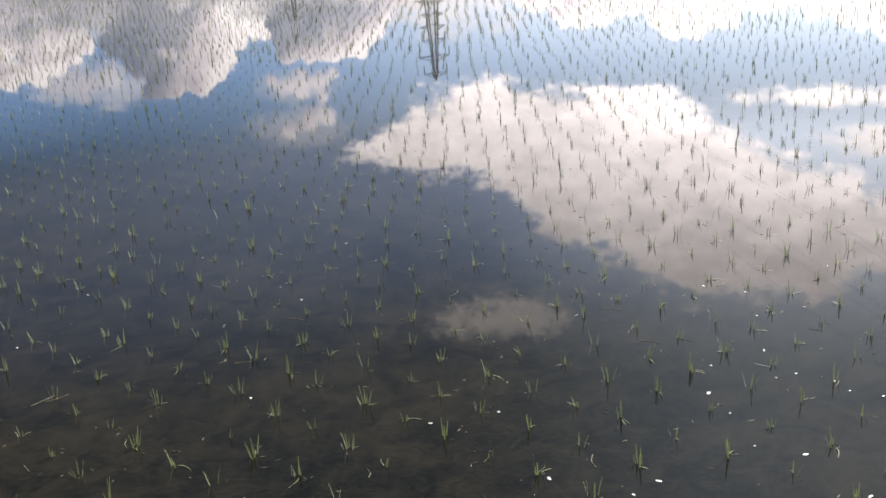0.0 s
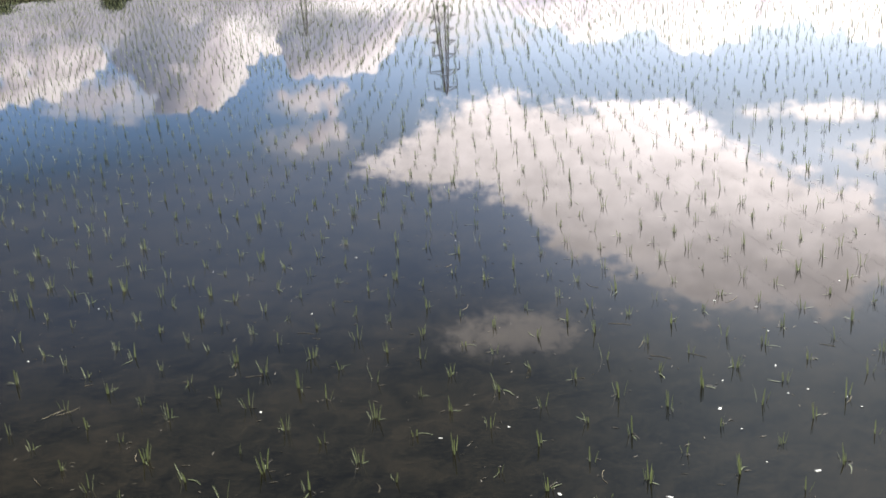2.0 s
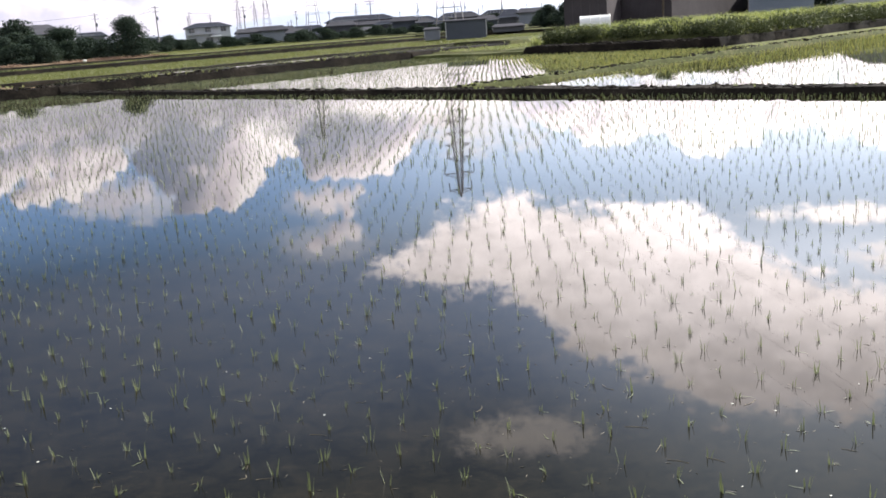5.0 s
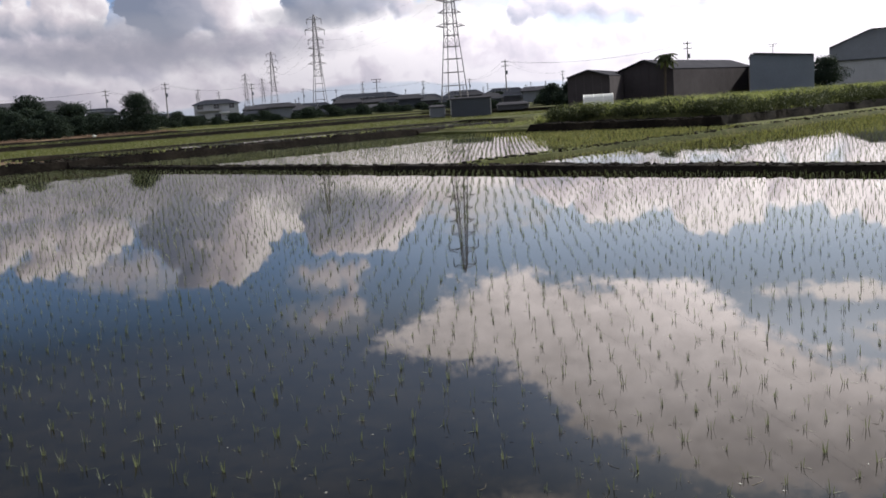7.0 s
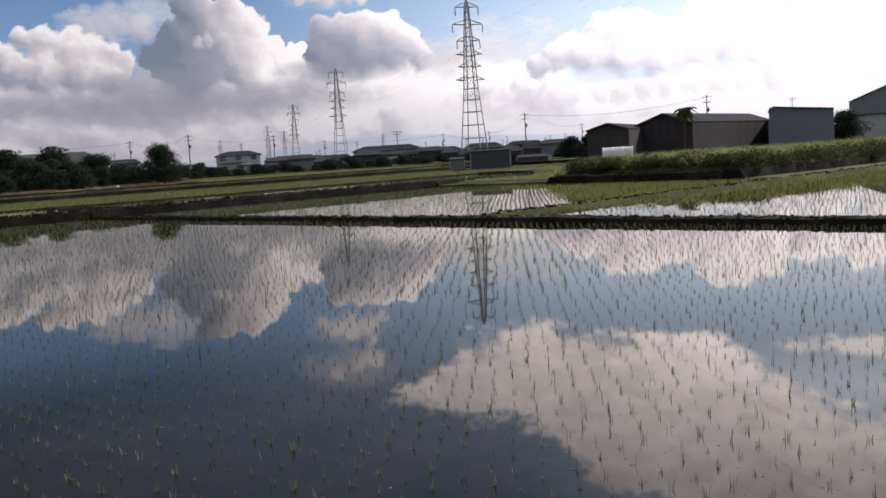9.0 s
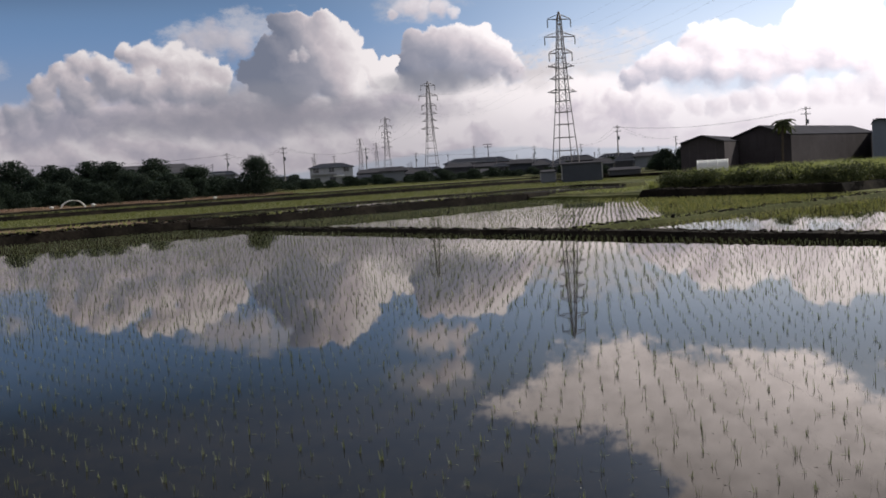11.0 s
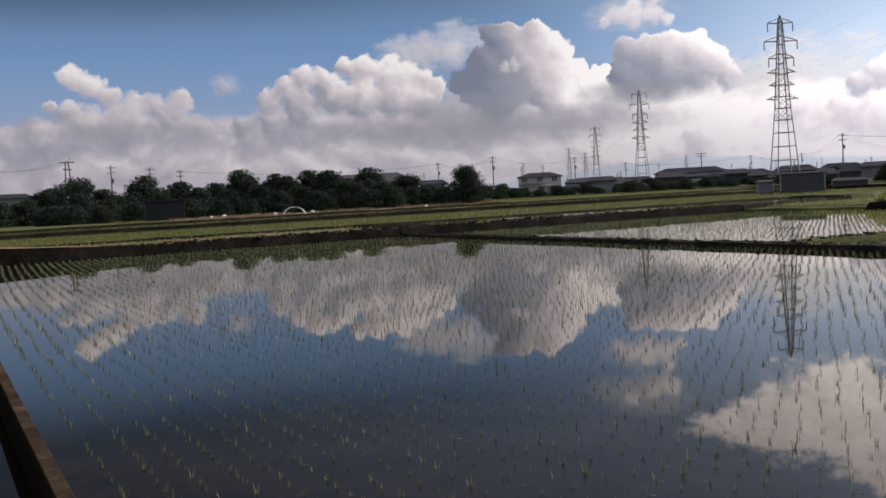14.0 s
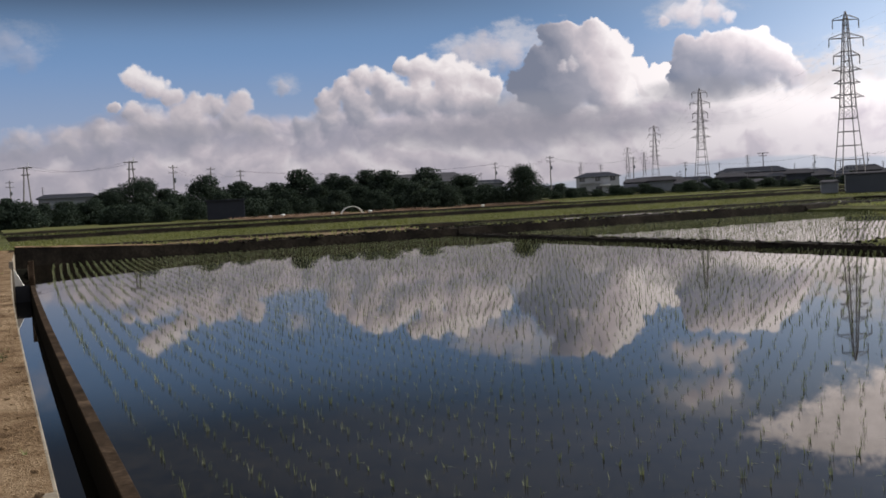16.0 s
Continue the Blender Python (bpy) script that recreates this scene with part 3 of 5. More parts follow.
def solid(name, verts, faces, mat, parent=None, label=""):
    me = bpy.data.meshes.new(name)
    me.from_pydata([tuple(v) for v in verts], [], faces)
    me.validate()
    me.materials.append(mat)
    ob = new(name, me)
    if parent is not None:
        ob.parent = parent
    return tagged(ob, label)


def thing(name, m, label, category, group="", kind=""):
    ob = new(name)
    ob.matrix_world = m
    return tagged(ob, label, category, group, kind)


def box(bm, x0, x1, y0, y1, z0, z1, bevel=0.0):
    b = bmesh.new()
    bmesh.ops.create_cube(b, size=1.0)
    for v in b.verts:
        v.co = ((x0 + x1) / 2 + v.co.x * (x1 - x0), (y0 + y1) / 2 + v.co.y * (y1 - y0), (z0 + z1) / 2 + v.co.z * (z1 - z0))
    if bevel:
        bmesh.ops.bevel(b, geom=b.edges[:], offset=bevel, segments=1, affect="EDGES")
    tmp = bpy.data.meshes.new("tmp")
    b.to_mesh(tmp)
    b.free()
    bm.from_mesh(tmp)
    bpy.data.meshes.remove(tmp)
    return bm


def beam(bm, a, b, r0, r1=None, sides=4):
    """A tapered bar from a to b."""
    a, b = Vector(a), Vector(b)
    r1 = r0 if r1 is None else r1
    d = (b - a).normalized()
    x = d.orthogonal().normalized()
    y = d.cross(x)
    rings = []
    for c, r in ((a, r0), (b, r1)):
        rings.append([bm.verts.new(c + (x * math.cos(k) + y * math.sin(k)) * r) for k in [2 * math.pi * (i + 0.5) / sides for i in range(sides)]])
    for i in range(sides):
        j = (i + 1) % sides
        bm.faces.new((rings[0][i], rings[0][j], rings[1][j], rings[1][i]))
    bm.faces.new(rings[0][::-1])
    bm.faces.new(rings[1])
    return bm


def tube(bm, pts, r, sides=3):
    """One unbroken thin tube along some points."""
    rings = []
    for i, p in enumerate(pts):
        d = (pts[min(i + 1, len(pts) - 1)] - pts[max(i - 1, 0)]).normalized()
        x = d.cross(Vector((0, 0, 1))).normalized()
        y = x.cross(d)
        rings.append([bm.verts.new(p + (x * math.cos(k) + y * math.sin(k)) * r) for k in [2 * math.pi * j / sides for j in range(sides)]])
    for a, b in zip(rings, rings[1:]):
        for i in range(sides):
            j = (i + 1) % sides
            bm.faces.new((a[i], a[j], b[j], b[i]))
    bm.faces.new(rings[0][::-1])
    bm.faces.new(rings[-1])
    return bm


def rnd(a, b):
    return random.uniform(a, b)


# ---- ground ----
EDGE = 49.9


def u_of(s, v):
    """The plan's lines run straight, with a slight sway."""
    return s + 0.25 * math.sin(v * 0.16) * min(1.0, max(0.0, (s - 20) / 25))


def zone(s, v):
    """Height and ground of the plan at (s, v): 0 mud, 1 earth, 2 grass, 3 rice field, 4 dry grass, 5 path."""
    if v < 0.225 and s < 150:
        if v < -2.3:
            return (0.5, 2) if s < 100 else (0.9, 2)
        return (0.672, 5) if s < 52 else (0.7, 2)
    if v < 0.86 and s < 49:
        return -0.62, 0
    if s < 49.8:
        if v < 23.0:
            return (-0.08, 0) if s > -14 else (0.3, 2)
        if v < 24.0:
            return 0.155, 1
        if s > 23.9 and v < 48:
            return -0.08, 0
        if s > 22.7 and v < 80 and (s < 23.9 or v >= 48) and s < 28:
            return (0.14, 2) if s < 23.9 else (0.04, 3) if s < 27 else (0.5, 1)
        if s > 28 and v >= 48:
            top = 0.7 if s < 40 else 0.3
            return (top * 0.65, 1 if s < 40 else 2) if v < 50 else (top, 2)
        if s > -30 and v < 78:
            return -0.08, 0
        return 0.6, 2
    if s < 52.4:
        if v < 10:
            return 0.46 + 0.045 * (10 - max(v, 0.0)), 5 if v < 8 or s > 51.3 else 1
        return (0.46, 5 if s > 51.5 and v < 24 else 1) if v < 58 else (0.6, 2)
    if s < 59.5:
        if 24 < v < 62:
            return 0.33, 0
        return (0.38, 4) if v < 62 else (0.6, 2)
    if s < 61:
        return 0.52, 1
    if s < 86:
        return (0.36, 3) if v < 95 else (0.8, 2)
    if s < 88:
        return 0.76, 1
    if s < 103:
        return (0.62, 3) if v < 100 else (0.9, 2)
    if s < 112 and v < 62:
        return 0.9, 4 if v > 24 else 2
    if s < 150:
        return (0.85, 3) if v < 110 else (1.0, 2)
    return 1.0, 2


def lines(breaks, lo, hi, near):
    out = set()
    for b in breaks:
        out |= {b - 0.22, b + 0.02}
    x = lo
    while x < hi:
        out.add(round(x, 2))
        x += near if -16 < x < 62 else 6.0
    for far in (200, 260, 350, 500, 800, 1400, 2500, 4500):
        out |= {float(far), -float(far)}
    xs, keep = sorted(out), []
    for x in xs:
        if not keep or x - keep[-1] > 0.12:
            keep.append(x)
    return keep


def make_ground():
    ss = lines((-30, -14, 22.7, 23.9, 27, 28, 40, 49.8, 52.4, 59.5, 61, 86, 88, 103, 112, 150), -60, 160, 1.3)
    vs = lines((-2.3, 23.0, 24.0, 24.9, 48, 50, 58, 62, 78, 80, 95, 100, 110), -60, 160, 1.3)
    vs = sorted(set(vs) | {0.215, 0.235, 0.855, 0.87})
    verts, mats, faces = [], [], []
    zs = np.zeros((len(ss), len(vs)))
    for i, s in enumerate(ss):
        for j, v in enumerate(vs):
            z, k = zone(s, v)
            wob = noise.noise((s * 0.5, v * 0.5, 3.3))
            amp = {0: 0.015, 1: 0.06, 2: 0.07, 3: 0.03, 4: 0.08, 5: 0.02}[k]
            z += amp * wob
            fade = 0.0 if v < 1.2 else 0.12
            ds, dv = fade * noise.noise((s * 0.3, v * 0.3, 9.1)), fade * noise.noise((s * 0.3, v * 0.3, 5.7))
            u = u_of(s, v) + ds
            verts.append(at(u, v + dv, z))
    n = len(vs)
    for i in range(len(ss) - 1):
        for j in range(n - 1):
            faces.append((i * n + j, i * n + j + 1, (i + 1) * n + j + 1, (i + 1) * n + j))
            s, v = (ss[i] + ss[i + 1]) / 2, (vs[j] + vs[j + 1]) / 2
            corners = [zone(a, b) for a in (ss[i], ss[i + 1]) for b in (vs[j], vs[j + 1])]
            k = zone(s, v)[1]
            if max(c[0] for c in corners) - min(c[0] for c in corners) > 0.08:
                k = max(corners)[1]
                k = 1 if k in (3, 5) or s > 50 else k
            mats.append(k)
    ob = solid("ground", verts, faces, MUD)
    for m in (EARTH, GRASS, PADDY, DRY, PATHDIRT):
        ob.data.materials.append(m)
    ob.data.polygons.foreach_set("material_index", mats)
    return tagged(ob, "muddy paddy beds, earth bunds and grassy field edges", "ground", kind="structure")


ground = make_ground()


def water(name, corners, z, mat, label):
    s0, s1 = min(c[0] for c in corners), max(c[0] for c in corners)
    w0, w1 = min(c[1] for c in corners), max(c[1] for c in corners)
    n = 24
    v = [at(u_of(s0 + (s1 - s0) * i / n, w), w, z) for i in range(n + 1) for w in (w0, w0 + (w1 - w0) * 0.35, w1)]
    ob = solid(name, v, [(3 * i + k, 3 * i + k + 1, 3 * i + k + 4, 3 * i + k + 3) for i in range(n) for k in (0, 1)], mat)
    ob.visible_shadow = False
    return tagged(ob, label, "water", kind="structure")


STILL = "still shallow water mirroring the clouds over brown paddy mud"
water("water", [(-14.3, 0.84), (50.0, 0.84), (50.0, 12), (50.0, 23.1), (-14.3, 23.1)], 0.0, WATER, STILL)
water("water", [(23.7, 23.95), (50.0, 23.95), (50.0, 48.1), (23.7, 48.1)], 0.0, WATER, STILL)
water("water", [(-30.3, 23.95), (22.75, 23.95), (22.75, 78.1), (-30.3, 78.1)], 0.0, WATER, STILL)
water("water", [(52.3, 23.9), (59.6, 23.9), (59.6, 62.1), (52.3, 62.1)], 0.42, WATER, STILL)
water("water", [(-40, 0.22), (50.0, 0.22), (50.0, 0.81), (-40, 0.81)], -0.38, DITCH, "dark still water in a narrow concrete ditch")

# ---- ditch ----


def ditch_wall(v0, v1, z1, mat, label):
    """One side of the ditch: cast lengths with joints between them, each a piece."""
    w = thing("ditch_wall", Matrix(), label, "wall", kind="structure")
    u = -12.0
    while u < 48.0:
        e = u + 1.998
        bm = bmesh.new()
        box(bm, u, e, v0, v1, -0.7, z1 + rnd(-0.003, 0.003), 0.006)
        for q in bm.verts:
            q.co = at(q.co.x, q.co.y + 0.012 * noise.noise((q.co.x, 0, 2)), q.co.z)
        part("slab", bm, mat, w)
        u += 2.0
    return w


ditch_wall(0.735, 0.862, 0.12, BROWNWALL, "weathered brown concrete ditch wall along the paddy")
ditch_wall(0.15, 0.237, 0.664, CONCRETE, "pale concrete ditch wall beside the sandy path")

# ---- towers, poles and wires ----


def pylon(top, label):
    """A lattice tower with three curved upper arms with drop insulators and three straight ones, its feet at z 0."""
    k = top / 32.5
    t = thing("transmission_tower", Matrix(), label, "pylon", "transmission towers")

    def half(z):
        return k * np.interp(z / k, [0, 15.0, 31.0, 32.5], [2.25, 1.12, 0.36, 0.06])

    for sx in (-1, 1):
        for sy in (-1, 1):
            bm = bmesh.new()
            zs = [0, 15.0 * k, 31.0 * k, top]
            for a, b in zip(zs, zs[1:]):
                beam(bm, (sx * half(a), sy * half(a), a), (sx * half(b), sy * half(b), b), 0.12 * k, 0.09 * k)
            part("leg", bm, STEEL, t)
    levels = [0.6, 2.6, 5.2, 7.8, 10.4, 12.8, 15.0, 17.2, 19.4, 21.4, 23.4, 25.2, 27.0, 28.6, 30.0, 31.2]
    for z in levels:
        bm = bmesh.new()
        h = half(z * k)
        for a, b in (((-h, -h), (h, -h)), ((h, -h), (h, h)), ((h, h), (-h, h)), ((-h, h), (-h, -h))):
            beam(bm, (*a, z * k), (*b, z * k), 0.07 * k)
        part("belt_brace", bm, STEEL, t)
    for i, (z0, z1) in enumerate(zip(levels[5:], levels[6:])):
        a, b = half(z0 * k), half(z1 * k)
        for r in range(4):
            m = Matrix.Rotation(r * math.pi / 2, 3, "Z")
            for e in (-1, 1):
                bm = beam(bmesh.new(), m @ Vector((e * a, -a, z0 * k)), m @ Vector((-e * b, -b, z1 * k)), 0.035 * k)
                part("cross_brace", bm, STEEL, t)
    for z, w, drop in ((31.0, 2.4, 1), (27.6, 3.15, 1), (24.4, 2.4, 1), (21.6, 2.7, 0), (19.2, 2.4, 0), (16.6, 3.0, 0)):
        for sx in (-1, 1):
            bm = bmesh.new()
            h = half(z * k)
            for sy in (-1, 1):
                beam(bm, (sx * h, sy * h, z * k), (sx * w * k, 0, z * k + (0.0 if drop else 0.25)), 0.08 * k)
                beam(bm, (sx * h, sy * h, z * k + 0.9 * k), (sx * w * k, 0, z * k + 0.1 * k), 0.06 * k)
            arm = part("cross_arm", bm, STEEL, t)
            if drop:
                bm = bmesh.new()
                for i in range(6):
                    z0 = z * k - 0.1 - i * 0.26 * k
                    beam(bm, (sx * w * k, 0, z0), (sx * w * k, 0, z0 - 0.22 * k), 0.13 * k, 0.07 * k, 8)
                part("insulator_string", bm, POLE, arm, "brown hanging insulator string")
    return t


first_tower = pylon(33.3, "tall galvanised steel lattice transmission tower beyond the fields")
first_tower.matrix_world = pose(*polar(0.13, 208, 0), 0, 0, 20)
for a, d in ((-7.4, 345), (-9.9, 535), (-11.4, 800), (-10.5, 930), (-14.0, 1150), (-5.0, 1250), (71.5, 38)):
    o = copy_thing(first_tower, pose(*polar(a, d, 0.3), 0, 0, 20))
    tagged(o, "far steel lattice tower of the same power line" if d > 300 else "steel lattice tower beside the paddy carrying the line on")


def cable(name, a, b, sag, r, label, mat=None, group="power lines"):
    """A hanging wire: a thin tube between two points."""
    bm = bmesh.new()
    a, b = Vector(a), Vector(b)
    n = 14
    pts = []
    for i in range(n + 1):
        t = i / n
        p = a.lerp(b, t)
        p.z -= sag * 4 * t * (1 - t)
        pts.append(p)
    tube(bm, pts, r)
    return tagged(part(name, bm, mat or WIRE), label, "cable", group)


def arm_point(a, d, z, side, w):
    m = pose(*polar(a, d, 0), 0, 0, 20)
    return m @ Vector((side * w, 0, z))


for z, w in ((29.4, 2.4), (26.0, 3.15), (22.8, 2.4)):
    for side in (-1, 1):
        chain = [(71.5, 38), (0.13, 208), (-7.4, 345), (-9.9, 535), (-11.4, 800)]
        for (a0, d0), (a1, d1) in zip(chain, chain[1:]):
            cable("power_cable", arm_point(a0, d0, z, side, w), arm_point(a1, d1, z, side, w), 4.5, 0.006 if d1 < 400 else 0.014, "thin aluminium power cable hanging between the lattice towers", ALUWIRE)


def utility_pole(top, label, arms=2):
    t = thing("utility_pole", Matrix(), label, "utility pole", "utility poles")
    bm = bmesh.new()
    beam(bm, (0, 0, -0.5), (0, 0, top), 0.19, 0.11, 10)
    part("post", bm, POLE, t)
    for i in range(arms):
        bm = bmesh.new()
        z = top - 0.5 - i * 1.1
        box(bm, -0.95, 0.95, -0.06, 0.06, z - 0.06, z + 0.06)
        arm = part("cross_arm", bm, STEEL, t)
        for x in (-0.85, -0.3, 0.35, 0.85):
            bm = bmesh.new()
            beam(bm, (x, 0, z + 0.06), (x, 0, z + 0.3), 0.06, 0.045, 6)
            part("insulator", bm, PALEWALL, arm)
    bm = bmesh.new()
    beam(bm, (0.32, 0.0, top - 3.6), (0.32, 0.0, top - 2.7), 0.24, 0.24, 10)
    part("transformer", bm, GREYWALL, t, "grey can transformer")
    return t


def h_pole(top, label):
    t = thing("utility_pole", Matrix(), label, "utility pole", "utility poles")
    for s in (-1, 1):
        bm = bmesh.new()
        beam(bm, (s * 0.85, 0, -0.5), (s * 0.22, 0, top), 0.15, 0.11, 8)
        part("post", bm, POLE, t)
    for z, w in ((top - 0.2, 1.15), (top - 1.4, 0.7)):
        bm = bmesh.new()
        box(bm, -w, w, -0.1, 0.1, z - 0.1, z + 0.1)
        part("cross_arm", bm, STEEL, t)
    bm = bmesh.new()
    beam(bm, (0.5, 0, top - 0.2), (0.5, 0, top + 0.7), 0.08, 0.06, 6)
    part("insulator", bm, PALEWALL, t)
    return t


pole = utility_pole(10.5, "slim concrete utility pole with steel cross arms")
POLES = [(3.05, 2.1), (-15.7, 2.0), (-18.8, 1.8), (-11.1, 1.7), (-36.7, 2.5), (-34.7, 2.3), (-33.1, 2.1), (-45.0, 2.0), (13.0, 2.4), (-12.9, 1.35), (-8.3, 1.25), (-1.6, 1.25), (1.0, 1.2), (6.2, 1.3)]
pole_tops = []
for i, (a, e) in enumerate(POLES):
    d = 9.3 / math.tan(radians(e))
    m = pose(*polar(a, d, 1.0), 0, 0, -a + (i * 37) % 50 - 25)
    if i == 0:
        pole.matrix_world = m
    else:
        copy_thing(pole, m)
    pole_tops.append(polar(a, d, 11.0))
frame_pole = h_pole(10.0, "two-legged pole with a double cross arm behind the trees")
frame_pole.matrix_world = pose(*polar(-38.9, 180, 1.0), 0, 0, 50)
copy_thing(frame_pole, pose(*polar(-44.2, 187, 1.0), 0, 0, 50))
for i, j in ((5, 4), (6, 5), (3, 1), (1, 2), (2, 6), (0, 8), (12, 0), (11, 12), (10, 11), (3, 10), (0, 13)):
    for off in (-0.8, 0.8):
        cable("overhead_cable", pole_tops[i] + Vector((off, 0, 0)), pole_tops[j] + Vector((off, 0, 0)), 1.6, 0.018, "thin overhead cable strung between utility poles")
for off in (-1.3, 1.3):
    cable("overhead_cable", polar(-38.9, 180, 10.9) + Vector((off, 0, 0)), polar(-44.2, 187, 10.9) + Vector((off, 0, 0)), 1.2, 0.018, "thin overhead cable strung between utility poles")
    cable("overhead_cable", polar(-44.2, 187, 10.9) + Vector((off, 0, 0)), polar(-58, 200, 10.9) + Vector((off, 0, 0)), 1.2, 0.018, "thin overhead cable strung between utility poles")

# ---- buildings ----


def window(parent, x, y, z, w, h, out=-1):
    bm = bmesh.new()
    box(bm, x - w / 2 - 0.06, x + w / 2 + 0.06, y + out * 0.05, y, z - 0.06, z + h + 0.06)
    win = part("window", bm, FRAMEM, parent)
    bm = bmesh.new()
    box(bm, x - w / 2, x - 0.03, y + out * 0.065, y + out * 0.02, z, z + h)
    part("pane", bm, GLASS, win)
    bm = bmesh.new()
    box(bm, x + 0.03, x + w / 2, y + out * 0.065, y + out * 0.02, z, z + h)
    part("pane", bm, GLASS, win)
    return win


def hip_roof(bm, x0, x1, y0, y1, z0, z1, inset, thick=0.18):
    ym = (y0 + y1) / 2
    v = [bm.verts.new(c) for c in ((x0, y0, z0), (x1, y0, z0), (x1, y1, z0), (x0, y1, z0), (x0 + inset, ym, z1), (x1 - inset, ym, z1),
                                   (x0, y0, z0 - thick), (x1, y0, z0 - thick), (x1, y1, z0 - thick), (x0, y1, z0 - thick))]
    for f in ((0, 1, 5, 4), (2, 3, 4, 5), (1, 2, 5), (3, 0, 4), (1, 0, 6, 7), (2, 1, 7, 8), (3, 2, 8, 9), (0, 3, 9, 6), (6, 9, 8, 7)):
        bm.faces.new([v[i] for i in f])
    return bm


def house(a0, a1, d, top, wall, roofmat, label, storeys=2, depth=8.0, inset=2.2, rise=1.5, lower=False, base=1.0):
    """A house seen between two azimuths, its ridge at the height top; x runs along its front."""
    w = 2 * d * math.tan(radians((a1 - a0) / 2))
    a = (a0 + a1) / 2
    t = thing("house" if storeys > 0 else "shed", pose(*polar(a, d, base), 0, 0, -a), label, "house" if storeys > 0 else "shed", "houses beyond the fields")
    h = top - base - rise
    over = 0.5 if storeys else 0.15
    bm = bmesh.new()
    box(bm, -w / 2 + over, w / 2 - over, 0, depth, -0.3, h, 0.04)
    body = part("wall", bm, wall, t)
    bm = bmesh.new()
    hip_roof(bm, -w / 2, w / 2, -over, depth + over, h + 0.1, h + rise, inset, 0.18 if storeys else 0.09)
    part("roof", bm, roofmat, t)
    for sx in (-1, 1):
        bm = bmesh.new()
        box(bm, sx * (w / 2 - over) - 0.05, sx * (w / 2 - over) + 0.05, -0.1, -0.01, 0, h)
        part("downpipe", bm, FRAMEM, t)
    n = max(2, int(w / 3.0))
    for s in range(max(1, storeys)):
        z = 0.8 + s * 2.3
        if z + 1.05 > h:
            break
        for i in range(n):
            x = -w / 2 + w * (i + 0.5) / n + rnd(-0.25, 0.25)
            window(body, x, 0.0, z, rnd(1.1, 1.7), 1.0)
    if storeys > 1:
        bm = bmesh.new()
        box(bm, -w * 0.42, w * 0.1, -1.1, -0.02, 2.55, 2.72)
        for i in range(9):
            x = -w * 0.42 + w * 0.52 * i / 8
            box(bm, x - 0.03, x + 0.03, -1.1, -1.04, 2.72, 3.6)
        box(bm, -w * 0.42, w * 0.1, -1.12, -1.02, 3.6, 3.68)
        part("balcony", bm, FRAMEM, t)
    if storeys:
        bm = bmesh.new()
        box(bm, -w / 2 - 0.02, w / 2 + 0.02, -over - 0.06, -over + 0.02, h - 0.02, h + 0.12)
        part("gutter", bm, GREYWALL, t, "grey metal gutter along the eaves")
    if storeys > 1 and not lower:
        bm = bmesh.new()
        x = rnd(-0.3, 0.25) * w
        q = [bm.verts.new(c) for c in ((x, 0.0, 2.35), (x + w * 0.24, 0.0, 2.35), (x + w * 0.24, -1.5, 2.0), (x, -1.5, 2.0), (x, 0.0, 2.27), (x + w * 0.24, 0.0, 2.27), (x + w * 0.24, -1.5, 1.92), (x, -1.5, 1.92))]
        for f in ((0, 3, 2, 1), (4, 5, 6, 7), (0, 1, 5, 4), (3, 7, 6, 2), (0, 4, 7, 3), (1, 2, 6, 5)):
            bm.faces.new([q[i] for i in f])
        part("awning", bm, VINYL, t, "pale sheet awning over a door")
    if storeys:
        bm = bmesh.new()
        box(bm, -w / 2 + 1.2, -w / 2 + 1.32, depth * 0.4, depth * 0.4 + 0.12, h, h + rise + 1.5)
        for z in (0.6, 0.95, 1.3):
            box(bm, -w / 2 + 0.86, -w / 2 + 1.66, depth * 0.4 + 0.04, depth * 0.4 + 0.08, h + rise + z, h + rise + z + 0.04)
        part("aerial", bm, STEEL, t, "thin roof aerial")
    if lower:
        bm = bmesh.new()
        x0, x1 = (-w * 0.5, w * 0.62)
        hip_roof(bm, x0, x1, -3.2, 0.6, 2.3, 3.1, 0.8)
        part("porch_roof", bm, SHEETROOF, t)
        bm = bmesh.new()
        box(bm, x0 + 0.6, x1 - 0.6, -2.6, -0.05, -0.3, 2.2)
        part("porch_wall", bm, wall, t)
    return t


house(-14.4, -11.8, 250, height(0.95, 250), PALEWALL, ROOF, "pale two-storey house with a dark hipped tile roof", 2, 9, 3.0, 1.15)
house(-11.7, -8.7, 235, height(0.52, 235), GREYWALL, ROOF, "low grey house with a wide dark tile roof", 1, 9, 3.0, 1.4, True)
house(-8.9, -6.6, 240, height(0.42, 240), GREYWALL, ROOF, "low grey farmhouse with a dark roof among hedges", 1, 9, 2.0, 1.2)
house(-6.8, -2.8, 255, height(0.78, 255), DARKWALL, ROOF, "long dark workshop with a low tiled roof", 2, 12, 3.0, 1.3, True)
house(-2.9, -0.4, 260, height(0.5, 260), GREYWALL, ROOF, "dark-roofed house in the row beyond the fields", 2, 9, 2.5, 1.3)
house(-0.6, 1.9, 270, height(0.58, 270), DARKWALL, ROOF, "dark two-storey house behind a grey shed", 2, 9, 2.5, 1.5)
house(1.7, 4.3, 255, height(0.55, 255), GREYWALL, ROOF, "dark-roofed house beside a utility pole", 2, 9, 2.5, 1.4)
house(4.1, 5.9, 235, height(0.42, 235), PALEWALL, ROOF, "small pale house with a dark roof", 1, 8, 2.0, 1.3)
